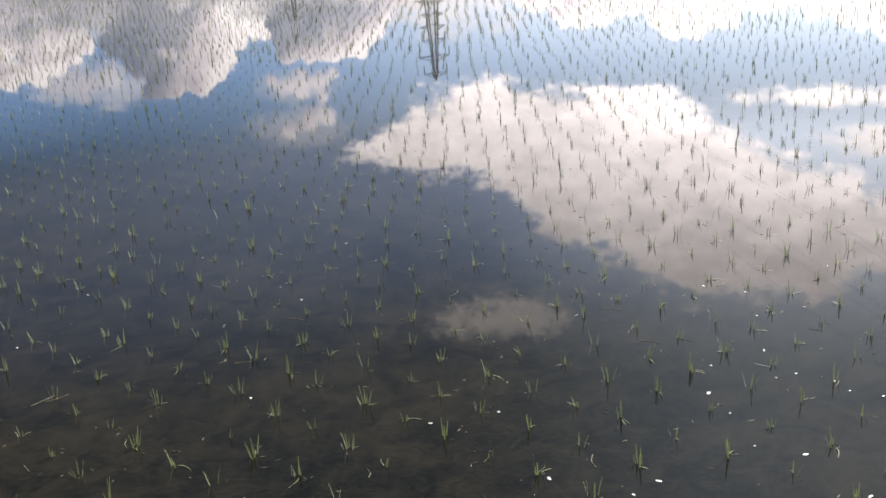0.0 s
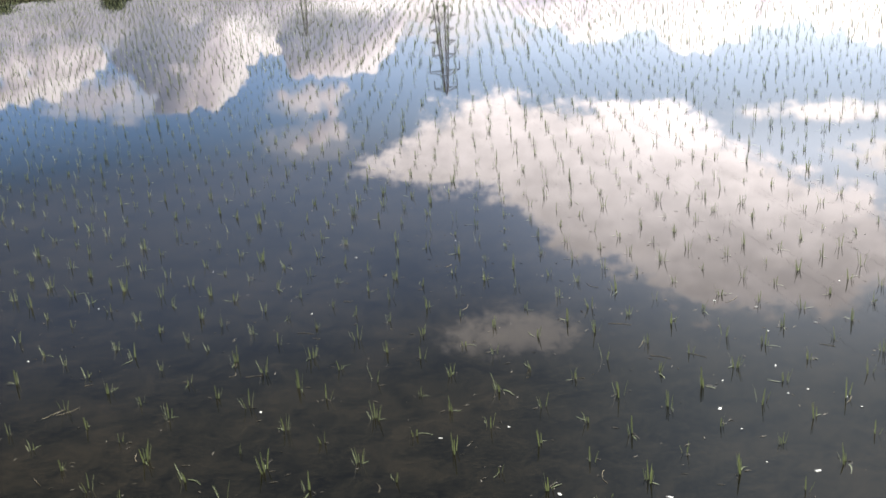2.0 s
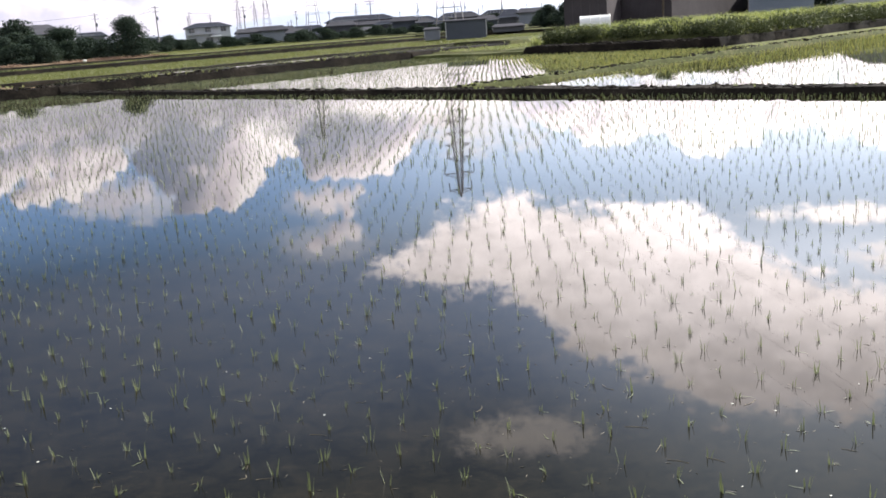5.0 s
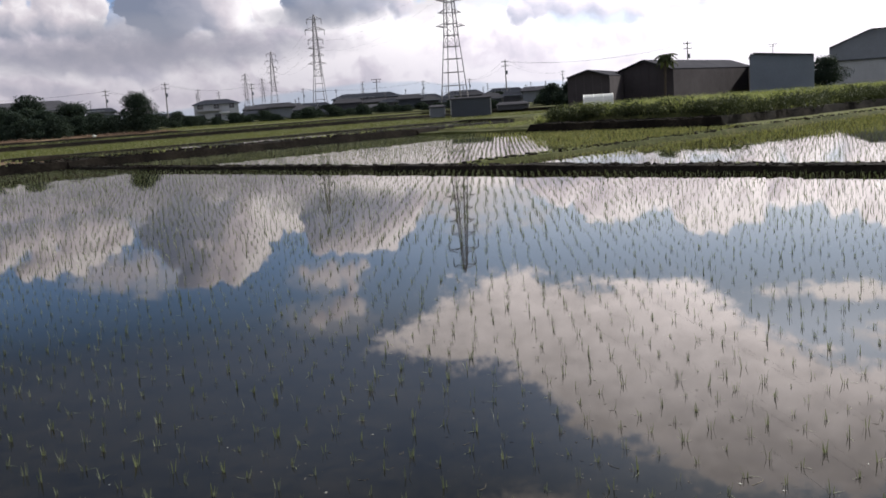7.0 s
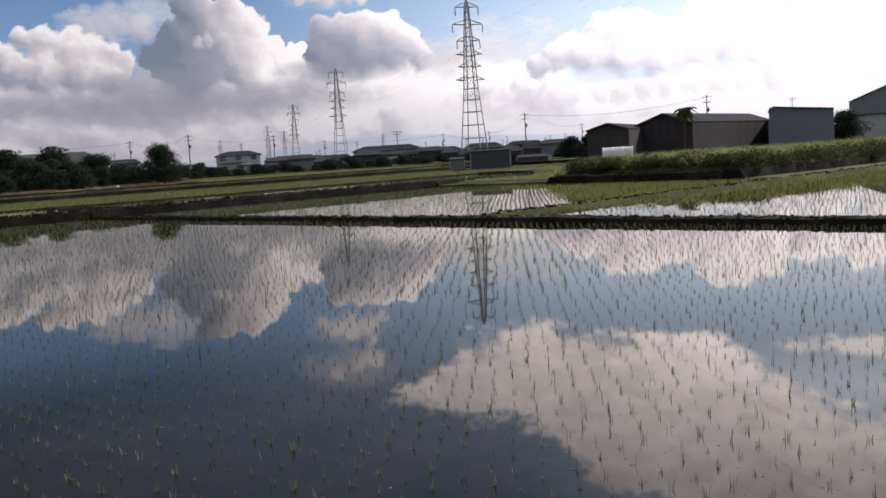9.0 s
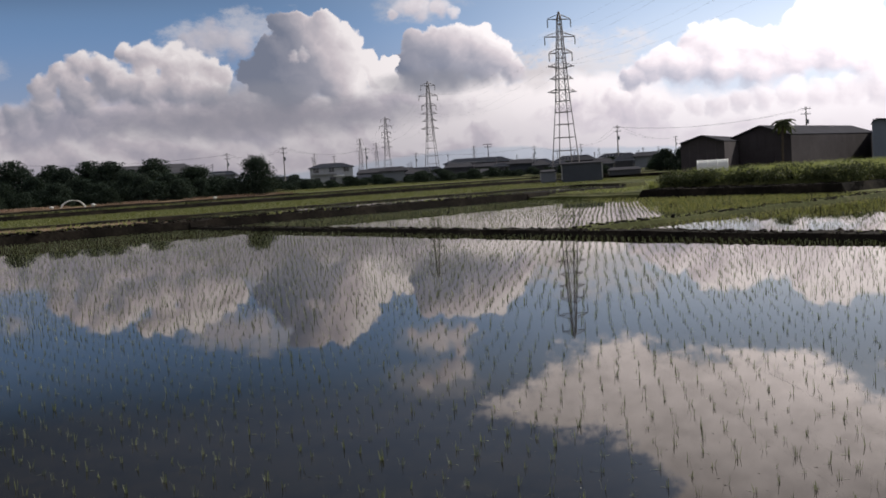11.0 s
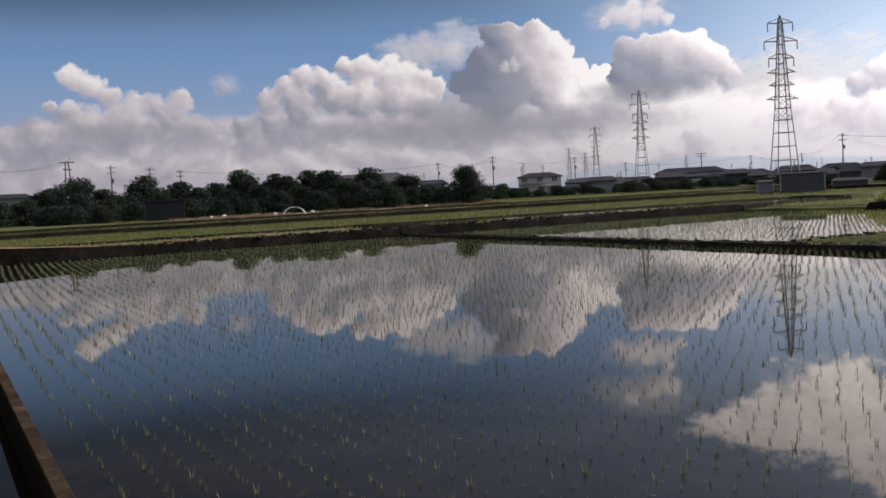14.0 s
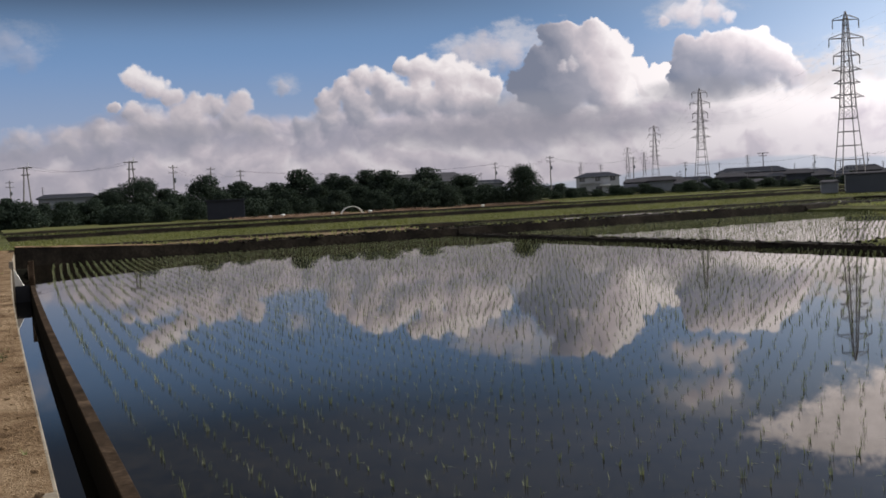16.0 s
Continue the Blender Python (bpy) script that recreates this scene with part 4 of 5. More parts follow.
house(-0.2, 2.2, 112, height(0.2, 112), SHEDWALL, SHEETROOF, "plain blue-grey sheet-metal field shed", 0, 5, 0.3, 0.25, base=0.7)
house(-1.4, -0.4, 113, height(-0.15, 113), GREYWALL, SHEETROOF, "small pale lean-to shed with a light roof", 0, 4, 0.3, 0.3, base=0.8)
house(2.4, 4.3, 124, height(-0.25, 124), DIMWALL, SHEETROOF, "low brown field shed with a sheet roof", 0, 5, 0.4, 0.4)
house(-26.0, -20.3, 230, height(1.42, 230), PALEWALL, SHEETROOF, "long pale hall with a grey sheet roof behind the trees", 2, 14, 3.0, 2.2)
house(-20.0, -18.3, 200, height(0.85, 200), GREYWALL, ROOF, "small grey house with a flat dark roof by the trees", 2, 7, 1.0, 0.8)
house(-43.8, -40.6, 210, height(1.22, 210), GREYWALL, ROOF, "wide dark-roofed house behind a hedge of trees", 2, 10, 1.5, 0.9)
house(-17.0, -14.8, 300, height(0.35, 300), GREYWALL, ROOF, "far grey house with a dark roof", 1, 9, 2.5, 1.4)

# lower roofs crowded between the houses
LOWROOF = [(-11.9, -10.6, 214, 0.18), (-10.4, -9.0, 207, 0.1), (-9.1, -7.6, 222, 0.3), (-7.9, -6.9, 205, 0.05), (-6.7, -5.2, 216, 0.25), (-5.4, -4.0, 206, 0.12),
           (-4.1, -2.9, 218, 0.38), (-3.2, -1.8, 208, 0.2), (-2.0, -0.6, 222, 0.42), (-0.9, 0.5, 212, 0.3), (0.3, 1.6, 226, 0.45), (1.4, 2.9, 214, 0.3), (2.7, 4.0, 224, 0.42), (3.8, 5.2, 210, 0.25), (4.9, 6.3, 218, 0.4)]
for i, (a0, a1, d, e) in enumerate(LOWROOF):
    house(a0, a1, d, height(e, d), (DIMWALL, GREYWALL, DIMWALL, SHEDWALL)[i % 4], (ROOF, ROOF, SHEETROOF)[i % 3], ("low dark timber house with a tiled roof", "small grey house with a dark roof", "low dark storehouse with a sheet roof", "dull blue workshop with a low roof")[i % 4],
          1, 7, rnd(0.8, 2.4), rnd(0.7, 1.4), i % 3 == 1)


def barn(a0, a1, d, peak, eave, left, right, wall, label, depth=16.0, base=0.9, ribs=True, turn=None):
    """A sheet-clad barn. left, right: how far the ridge stands in from the ends, in metres (a hip or a slope to the eave)."""
    w = 2 * d * math.tan(radians((a1 - a0) / 2))
    a = (a0 + a1) / 2
    t = thing("barn", pose(*polar(a, d, base), 0, 0, -a if turn is None else -turn), label, "barn", "barns behind the weeds")
    e, p = eave - base, peak - base
    prof = [(-w / 2, -0.4), (w / 2, -0.4), (w / 2, e), (w / 2 - right, p), (-w / 2 + left, p), (-w / 2, e)]
    bm = bmesh.new()
    f = [bm.verts.new((x, 0, z)) for x, z in prof]
    b = [bm.verts.new((x, depth, z)) for x, z in prof]
    bm.faces.new(f)
    bm.faces.new(b[::-1])
    for i in range(6):
        j = (i + 1) % 6
        bm.faces.new((f[j], f[i], b[i], b[j]))
    body = part("wall", bm, wall, t)
    # roof sheets with an overhang
    for (xa, za), (xb, zb) in ((prof[3], prof[2]), (prof[4], prof[3]), (prof[5], prof[4])):
        bm = bmesh.new()
        ln = math.hypot(xb - xa, zb - za)
        if ln < 0.3:
            bm.free()
            continue
        nx, nz = -(zb - za) / ln * math.copysign(1, xb - xa), abs(xb - xa) / ln
        q = [(xa, -0.5, za), (xb, -0.5, zb), (xb, depth + 0.5, zb), (xa, depth + 0.5, za)]
        lo = [bm.verts.new(Vector(c) + Vector((nx, 0, nz)) * 0.02) for c in q]
        hi = [bm.verts.new(Vector(c) + Vector((nx, 0, nz)) * 0.14) for c in q]
        bm.faces.new(lo)
        bm.faces.new(hi[::-1])
        for i in range(4):
            j = (i + 1) % 4
            bm.faces.new((lo[i], hi[i], hi[j], lo[j]))
        bmesh.ops.recalc_face_normals(bm, faces=bm.faces[:])
        part("roof_sheet", bm, SHEETROOF, t)
    if ribs:
        n = int(w / 0.9)
        bm = bmesh.new()
        for i in range(1, n):
            x = -w / 2 + w * i / n
            z = np.interp(x, [-w / 2, -w / 2 + left, w / 2 - right, w / 2], [e, p, p, e])
            box(bm, x - 0.05, x + 0.05, -0.05, 0.0, -0.3, z - 0.15)
        part("cladding_ribs", bm, wall, t)
    return t


barn(6.42, 8.78, 116, height(1.17, 116), height(0.81, 116), 2.39, 2.39, DARKWALL, "small dark sheet-metal barn with a low gable", depth=20, turn=17.8)
barn(9.05, 12.3, 125, height(1.5, 125), height(0.93, 125), 3.54, 3.54, DARKWALL, "long dark corrugated barn with a weathered roof", depth=35, turn=31.3)
barn(16.2, 19.45, 140, height(1.46, 140), height(1.18, 140), 0.3, 7.5, BLUEWALL, "tall blue-grey sheet-metal shed with a sloping roof")
barn(20.2, 27.5, 200, height(2.25, 200), height(1.45, 200), 7.0, 7.0, GREYWALL, "large grey gabled warehouse with a stepped front")
barn(20.0, 26.5, 180, height(0.75, 180), height(0.55, 180), 1.0, 1.0, PALEWALL, "low pale annex in front of a grey warehouse", depth=6)
bm = bmesh.new()
beam(bm, (0, 0, 0), (0, 0, 1.3), 0.05, 0.04, 6)
for z, w in ((1.25, 0.55), (1.0, 0.4)):
    box(bm, -w, w, -0.03, 0.03, z - 0.03, z + 0.03)
antenna = tagged(part("roof_antenna", bm, STEEL), "thin metal aerial standing on a roof", "antenna")
antenna.matrix_world = pose(*polar(17.4, 142, height(1.38, 142)))
mast = copy_thing(antenna, pose(*polar(-4.2, 257, height(0.75, 257)), 0, 0, 30) @ Matrix.Scale(2.6, 4))

# a tunnel greenhouse by the barns, and a small one by the trees


def tunnel(m, length, r, film, label):
    t = thing("greenhouse", m, label, "greenhouse", "tunnel greenhouses")
    bm = bmesh.new()
    n = 10
    rows = []
    for y in (0.0, length):
        rows.append([bm.verts.new((r * math.cos(math.pi * i / n), y, 1.15 * r * math.sin(math.pi * i / n))) for i in range(n + 1)])
    if film:
        for i in range(n):
            bm.faces.new((rows[0][i], rows[1][i], rows[1][i + 1], rows[0][i + 1]))
        bm.faces.new(rows[0])
        bm.faces.new(rows[1][::-1])
        part("film", bm, VINYL, t)
    else:
        bm.free()
    k = max(3, int(length / 1.2))
    for j in range(k + 1):
        y = length * j / k
        bm = bmesh.new()
        for i in range(n):
            p = [(r * 1.01 * math.cos(math.pi * q / n), y, 1.16 * r * math.sin(math.pi * q / n)) for q in (i, i + 1)]
            beam(bm, p[0], p[1], 0.04 if film else 0.035)
        part("hoop", bm, VINYL, t)
    return t


g = polar(8.1, 86, 0.9)
tunnel(pose(g.x, g.y, g.z, 0, 0, 82) @ pose(0, -1.2, 0), 2.4, 0.95, True, "small white film tunnel greenhouse among weeds")
g = polar(-27.0, 112, 0.9)
tunnel(pose(g.x, g.y, g.z - 0.2, 0, 0, 30) @ Matrix.Diagonal((1.05, 1.0, 0.72, 1)), 2.6, 1.15, False, "bare white hoop frame of a small greenhouse by trees")
hut = thing("hut", pose(*polar(-34.0, 118, 0.9), 0, 0, 34), "dark windowless plank hut among trees", "hut")
bm = bmesh.new()
box(bm, -2.1, 2.1, 0, 2.8, -0.3, 2.15, 0.03)
part("wall", bm, ROOF, hut)
bm = bmesh.new()
box(bm, -2.3, 2.3, -0.25, 3.05, 2.15, 2.28, 0.02)
part("roof", bm, ROOF, hut)
for a, w in ((-30.9, 0.6), (-31.6, 0.4), (-28.1, 0.45), (-26.0, 0.5), (-19.6, 0.4)):
    bm = bmesh.new()
    bmesh.ops.create_icosphere(bm, subdivisions=2, radius=w / 2)
    for v in bm.verts:
        v.co *= 1 + 0.25 * noise.noise(v.co * 3 + Vector((a, 0, 0)))
        v.co.z *= 0.7
    o = tagged(part("sack", bm, VINYL), "pale plastic sack lying in dry grass by trees", "sack", "sacks by the trees")
    o.matrix_world = pose(*polar(a, 110, 1.05), 0, 0, a * 30)

# ---- trees and weeds ----


def leaf_cloud(centres, count, size, seed, squash=0.68):
    """Many small bent leaves spread over the skins of some rounded clumps."""
    rng = np.random.default_rng(seed)
    c = np.array([(x, y, z, r) for x, y, z, r in centres])
    pick = rng.choice(len(c), count, p=c[:, 3] ** 2 / (c[:, 3] ** 2).sum())
    d = rng.normal(size=(count, 3))
    d /= np.linalg.norm(d, axis=1)[:, None]
    rad = c[pick, 3] * (0.5 + 0.55 * rng.random(count) ** 0.6)
    ph = pick * 1.7
    rad *= 1 + 0.22 * np.sin(4.1 * d[:, 0] + ph) * np.sin(3.7 * d[:, 1] - ph) + 0.16 * np.sin(6.3 * d[:, 2] + 5.1 * d[:, 0] + ph)
    p = c[pick, :3] + d * rad[:, None] * np.array([1, 1, squash])
    t = rng.normal(size=(count, 3))
    t /= np.linalg.norm(t, axis=1)[:, None]
    b = np.cross(t, d + 0.6 * rng.normal(size=(count, 3)))
    b /= np.linalg.norm(b, axis=1)[:, None] + 1e-6
    s = size * (0.6 + 0.8 * rng.random(count))[:, None]
    quad = np.stack([p - t * s, p + b * s * 0.5, p + t * s, p - b * s * 0.5], 1).reshape(-1, 3)
    faces = np.arange(count * 4).reshape(-1, 4)
    return quad.tolist(), faces.tolist()


def tree(seed, tall, wide, label, clumps=14, count=3600, trunk=0.22, low=0.12, leaf=0.2):
    rng = random.Random(seed * 7)
    t = thing("tree", Matrix(), label, "tree", "trees round the fields")
    bm = bmesh.new()
    beam(bm, (0, 0, -0.4), (0.1, 0.05, tall * 0.35), 0.05 * tall * trunk * 4, 0.03 * tall * trunk * 4, 8)
    centres = []
    for i in range(clumps):
        k = i / (clumps - 1)
        z = tall * (low + 0.18 + (0.86 - low - 0.1) * k)
        reach = wide / 2 * (0.95 - 0.75 * max(0, k - 0.35) ** 1.3 / 0.65 ** 1.3) * (0.75 + 0.25 * min(1, k * 4))
        a = i * 2.4 + rng.uniform(-0.4, 0.4)
        r = wide * rng.choice((0.09, 0.12, 0.16, 0.21, 0.25)) * (1.1 - 0.35 * k)
        q = max(0.0, reach - r) * rng.uniform(0.5, 1.0)
        centres.append((q * math.cos(a), q * math.sin(a), min(z * rng.uniform(0.8, 1.08), tall - r * 0.66), r))
        if i % 2 == 0:
            beam(bm, (0.1 * k, 0.05, tall * (0.1 + 0.25 * k)), centres[-1][:3], 0.022 * tall * trunk * 2, 0.01 * tall * trunk * 2, 5)
    part("trunk", bm, BARK, t)
    v, f = leaf_cloud(centres, count, leaf, seed)
    solid("crown", v, f, TREE, t)
    return t


ROUND = tree(3, 4.9, 7.0, "dense round dark green tree at the field's edge", 34, 17000, low=-0.02, leaf=0.095)
ROUND.matrix_world = pose(*polar(-17.25, 122, 0.75), 0, 0, 20)
SPREAD = tree(11, 5.6, 7.0, "spreading dark green tree in a thicket", 28, 16000, low=-0.05, leaf=0.11)
SPREAD.matrix_world = pose(*polar(-28.0, 150, 0.9))
BUSHY = tree(17, 4.2, 5.2, "bushy dark green tree in a thicket", 24, 13000, low=-0.12, leaf=0.10)
BUSHY.matrix_world = pose(*polar(-24.0, 138, 0.9))
LOW = tree(23, 2.6, 4.6, "low dark shrub at the foot of the trees", 13, 9000, low=-0.2, leaf=0.085)
LOW.matrix_world = pose(*polar(-21.5, 122, 0.8))
FLATTOP = tree(29, 6.0, 8.0, "flat-topped spreading tree with a gap below", 13, 9000, low=0.52, leaf=0.11)
FLATTOP.matrix_world = pose(*polar(-38.5, 160, 0.9)) @ Matrix.Diagonal((1.05, 1.0, 1.1, 1))
# azimuth, elevation of the top, distance, kind
for a, e, d, k in ((-29.9, 1.95, 150, 1), (-26.1, 1.75, 155, 1), (-25.0, 1.7, 150, 2), (-22.7, 1.72, 160, 1), (-20.6, 1.25, 150, 0), (-31.3, 1.3, 140, 2),
                   (-33.2, 1.45, 142, 2), (-32.2, 1.1, 135, 2), (-27.3, 1.5, 140, 2), (-28.9, 1.1, 130, 2), (-24.1, 1.1, 135, 0), (-22.0, 0.9, 130, 2),
                   (-35.0, 1.85, 160, 1), (-36.2, 0.8, 165, 2), (-37.2, 1.25, 163, 2), (-39.9, 1.4, 165, 1), (-38.4, 1.1, 150, 2), (-40.4, 1.2, 165, 2),
                   (-41.5, 0.7, 150, 2), (-43.5, 0.75, 152, 2), (-45.2, 1.1, 150, 2), (-46.8, 1.2, 150, 2), (-42.4, 0.8, 145, 3), (-44.4, 0.9, 140, 3),
                   (-19.4, 0.6, 130, 3), (-20.3, 0.5, 128, 3), (-18.6, 0.45, 126, 3), (-23.2, 0.4, 124, 3), (-25.2, 0.3, 122, 3), (-29.4, 0.3, 120, 3),
                   (-31.0, 0.35, 122, 3), (-32.7, 0.5, 124, 3), (-35.6, 0.5, 130, 3), (-37.0, 0.7, 140, 3), (-39.8, 0.5, 135, 3), (-48.5, 1.4, 150, 1),
                   (-16.0, 0.25, 190, 3), (-15.2, 0.35, 200, 3), (5.6, 0.65, 140, 2), (6.6, 0.7, 135, 2), (7.1, 0.45, 128, 3), (20.0, 1.1, 170, 0), (-10.6, 0.1, 215, 3),
                   (-8.0, 0.15, 220, 3), (-5.6, 0.1, 225, 3), (-3.0, 0.05, 210, 3), (-50.5, 1.5, 155, 1), (-52.5, 1.3, 150, 2), 
                   (-30.6, 0.9, 128, 2), (-27.8, 0.7, 124, 2), (-26.6, 0.9, 130, 2), (-25.7, 0.6, 126, 0), (-23.4, 0.9, 128, 2), (-22.7, 0.5, 122, 3), (-21.2, 0.6, 126, 2),
                   (-34.2, 0.9, 136, 2), (-36.6, 0.9, 145, 2), (-40.9, 0.9, 148, 2), (-45.9, 0.8, 140, 3), (-47.6, 0.9, 142, 2), (-37.4, 0.4, 128, 3), (-38.8, 0.5, 132, 3),
                   (-16.7, 0.3, 200, 3), (-14.4, 0.0, 232, 3), (-9.5, 0.2, 218, 3), (-7.0, 0.2, 226, 3), (-4.6, 0.1, 222, 3), (-3.8, 0.2, 236, 2),
                   (-2.1, 0.1, 225, 3), (0.2, 0.2, 235, 3), (2.6, 0.3, 230, 2), (3.5, 0.2, 226, 3), (4.6, 0.3, 215, 3), (5.2, 0.4, 180, 3), (-6.2, 0.35, 245, 2),
                   (-11.7, -0.1, 204, 3), (-11.2, -0.05, 206, 3), (-10.1, -0.1, 203, 3), (-8.7, -0.05, 207, 3), (-7.5, -0.1, 204, 3), (-6.4, -0.05, 206, 3),
                   (-5.2, -0.1, 203, 3), (-4.2, -0.05, 206, 3), (-3.4, -0.1, 205, 3), (-2.5, -0.1, 200, 3), (-1.8, 0.0, 204, 3), (4.9, 0.0, 150, 3), (2.3, -0.1, 135, 3), (-15.6, 0.0, 206, 3)):
    src, tall, wide = ((ROUND, 4.9, 7.0), (SPREAD, 5.6, 7.0), (BUSHY, 4.2, 5.2), (LOW, 2.6, 4.6), (FLATTOP, 6.0, 8.0))[k]
    e += 0.08 if 195 < d < 240 else 0.0
    foot = 0.9 if d > 115 else 0.7
    s = (height(e, d) - foot) / tall
    copy_thing(src, pose(*polar(a, d, foot), 0, 0, rnd(0, 360)) @ Matrix.Diagonal((s * rnd(1.0, 1.7) * (1.7 if 195 < d < 240 else 1), s * rnd(1.1, 1.6), s, 1)))


# a broken hedge before the houses
for i in range(22):
    a = -15.6 + i * 0.82 + rnd(-0.25, 0.25)
    s = rnd(0.75, 1.25) * 1.5 / 2.6
    copy_thing(LOW, pose(*polar(a, rnd(165, 178), 0.85), 0, 0, -a + rnd(-20, 20)) @ Matrix.Diagonal((s * rnd(1.3, 2.2), s * 1.4, s, 1)))


def palm(m):
    t = thing("palm_tree", m, "small shaggy palm in front of a dark barn", "tree", "trees round the fields")
    bm = bmesh.new()
    for i in range(8):
        beam(bm, (0, 0, 0.45 * i - 0.3), (0.02 * i, 0, 0.45 * i + 0.2), 0.11, 0.085, 8)
    part("trunk", bm, BARK, t)
    rng = random.Random(5)
    for i in range(26):
        bm = bmesh.new()
        a, up = i * 2.4, rng.uniform(-0.5, 1.0)
        p = Vector((0.16, 0, 3.4))
        prev = None
        for k in range(6):
            q = k / 5
            c = p + Vector((math.cos(a), math.sin(a), 0)) * 1.0 * q + Vector((0, 0, up * 0.8 * q - 0.7 * q * q))
            side = Vector((-math.sin(a), math.cos(a), 0)) * (0.02 + 0.26 * math.sin(math.pi * min(1, q * 1.05)))
            row = [bm.verts.new(c - side), bm.verts.new(c + Vector((0, 0, 0.06))), bm.verts.new(c + side)]
            if prev:
                bm.faces.new((prev[0], prev[1], row[1], row[0]))
                bm.faces.new((prev[1], prev[2], row[2], row[1]))
            prev = row
        part("frond", bm, COARSE, t)
    return t


palm(pose(*polar(11.75, 122, 0.9)) @ Matrix.Scale(1.42, 4))


def blades(points, seed, tall, spread, count, width, name, mat, label, category, segs=2, bow=0.5):
    """Tufts of bent blades at many points, joined: points are rows of x, y, z, size."""
    rng = np.random.default_rng(seed)
    p = np.repeat(np.array(points, dtype=float), count, axis=0)
    n = len(p)
    if n == 0:
        return None
    a = rng.random(n) * 2 * np.pi
    h = p[:, 3] * tall * (0.55 + 0.6 * rng.random(n))
    lean = spread * (0.25 + rng.random(n)) * h
    dirx, diry = np.cos(a), np.sin(a)
    root = p[:, :3] + np.stack([dirx, diry, 0 * a], 1) * (0.12 * spread * tall * rng.random(n))[:, None]
    wx, wy = -diry * width / 2, dirx * width / 2
    rows = []
    for k in range(segs + 1):
        q = k / segs
        c = root + np.stack([dirx * lean * q ** 1.6, diry * lean * q ** 1.6, h * (q - bow * 0.35 * q * q)], 1)
        s = (1 - q) ** 0.7 if k < segs else 0.06
        rows += [c - np.stack([wx, wy, 0 * a], 1) * s, c + np.stack([wx, wy, 0 * a], 1) * s]
    verts = np.stack(rows, 1).reshape(-1, 3)
    m = 2 * (segs + 1)
    base = (np.arange(n) * m)[:, None]
    faces = np.concatenate([base + np.array([[2 * k, 2 * k + 1, 2 * k + 3, 2 * k + 2]]) for k in range(segs)], 0)
    me = bpy.data.meshes.new(name)
    me.from_pydata(verts.tolist(), [], faces.tolist())
    me.materials.append(mat)
    return tagged(new(name, me), label, category, kind="stuff")


def scatter(s0, s1, v0, v1, per, seed, keep=None, lift=-0.02):
    """Random spots over a stretch of the plan, on the ground."""
    rng = np.random.default_rng(seed)
    n = int((s1 - s0) * (v1 - v0) * per)
    out = []
    for s, v, r in zip(rng.uniform(s0, s1, n), rng.uniform(v0, v1, n), rng.random(n)):
        if keep and not keep(s, v):
            continue
        q = at(u_of(s, v), v, zone(s, v)[0] + lift)
        out.append((q.x, q.y, q.z, 0.6 + 0.8 * r))
    return out


def patchy(s, v):
    return noise.noise((s * 0.22, v * 0.22, 1.7)) > -0.15


# weeds behind the road on the right, tall at the back
weeds = scatter(28.4, 41.5, 50.5, 66, 18, 1) + scatter(28.4, 36, 66, 98, 10, 2)
blades(weeds, 3, 0.80, 0.5, 9, 0.055, "weeds", WEED, "thick belt of tall green weeds above a dark bank", "weeds")
bank = scatter(28.0, 39.8, 49.9, 51.0, 10, 4) + scatter(27.6, 28.8, 50, 98, 8, 5)
blades(bank, 6, 0.42, 0.6, 6, 0.10, "weeds", WEED, "dark coarse growth along the bank's foot", "weeds")
# bushy growth whose dark leaf colour stands in for shade on the bank's front
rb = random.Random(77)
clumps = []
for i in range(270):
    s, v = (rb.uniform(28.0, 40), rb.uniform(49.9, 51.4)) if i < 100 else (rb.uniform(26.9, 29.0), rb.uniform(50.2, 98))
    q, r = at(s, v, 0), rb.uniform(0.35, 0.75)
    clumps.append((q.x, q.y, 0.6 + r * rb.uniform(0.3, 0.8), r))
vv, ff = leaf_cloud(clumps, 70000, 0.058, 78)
tagged(solid("undergrowth", vv, ff, COARSE), "bushy growth along a weedy bank's foot, coloured dark for shade", "weeds", kind="stuff")
# grass on the bunds
low = scatter(22.8, 23.8, 24.2, 78, 14, 7) + scatter(-14, 42, 23.1, 23.9, 2.5, 8, patchy)
blades(low, 9, 0.10, 0.7, 5, 0.022, "grass", WEED, "short grass on the earth bunds between paddies", "grass")
mid = scatter(50, 52.4, 0.9, 48, 3.5, 10, patchy) + scatter(52.4, 59.4, -10, 24, 3, 12, patchy) + scatter(59.4, 61.2, -10, 62, 2, 13, patchy) + scatter(43.5, 50, 50, 60, 8, 11)
blades(mid, 14, 0.16, 0.7, 5, 0.05, "grass", WEED, "rough grass on the wide far bund", "grass")
back = scatter(85.8, 88.4, -20, 95, 5, 15, patchy)
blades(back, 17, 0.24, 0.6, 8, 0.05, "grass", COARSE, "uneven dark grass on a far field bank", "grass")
dry = scatter(104, 112, 24, 62, 8, 18, patchy)
blades(dry, 19, 0.30, 0.9, 7, 0.035, "dry_grass", plain("dry_grass_blade", (0.30, 0.205, 0.145), 0.9, 0, 0.4, 3.0), "reddish dry grass in front of the trees", "grass")
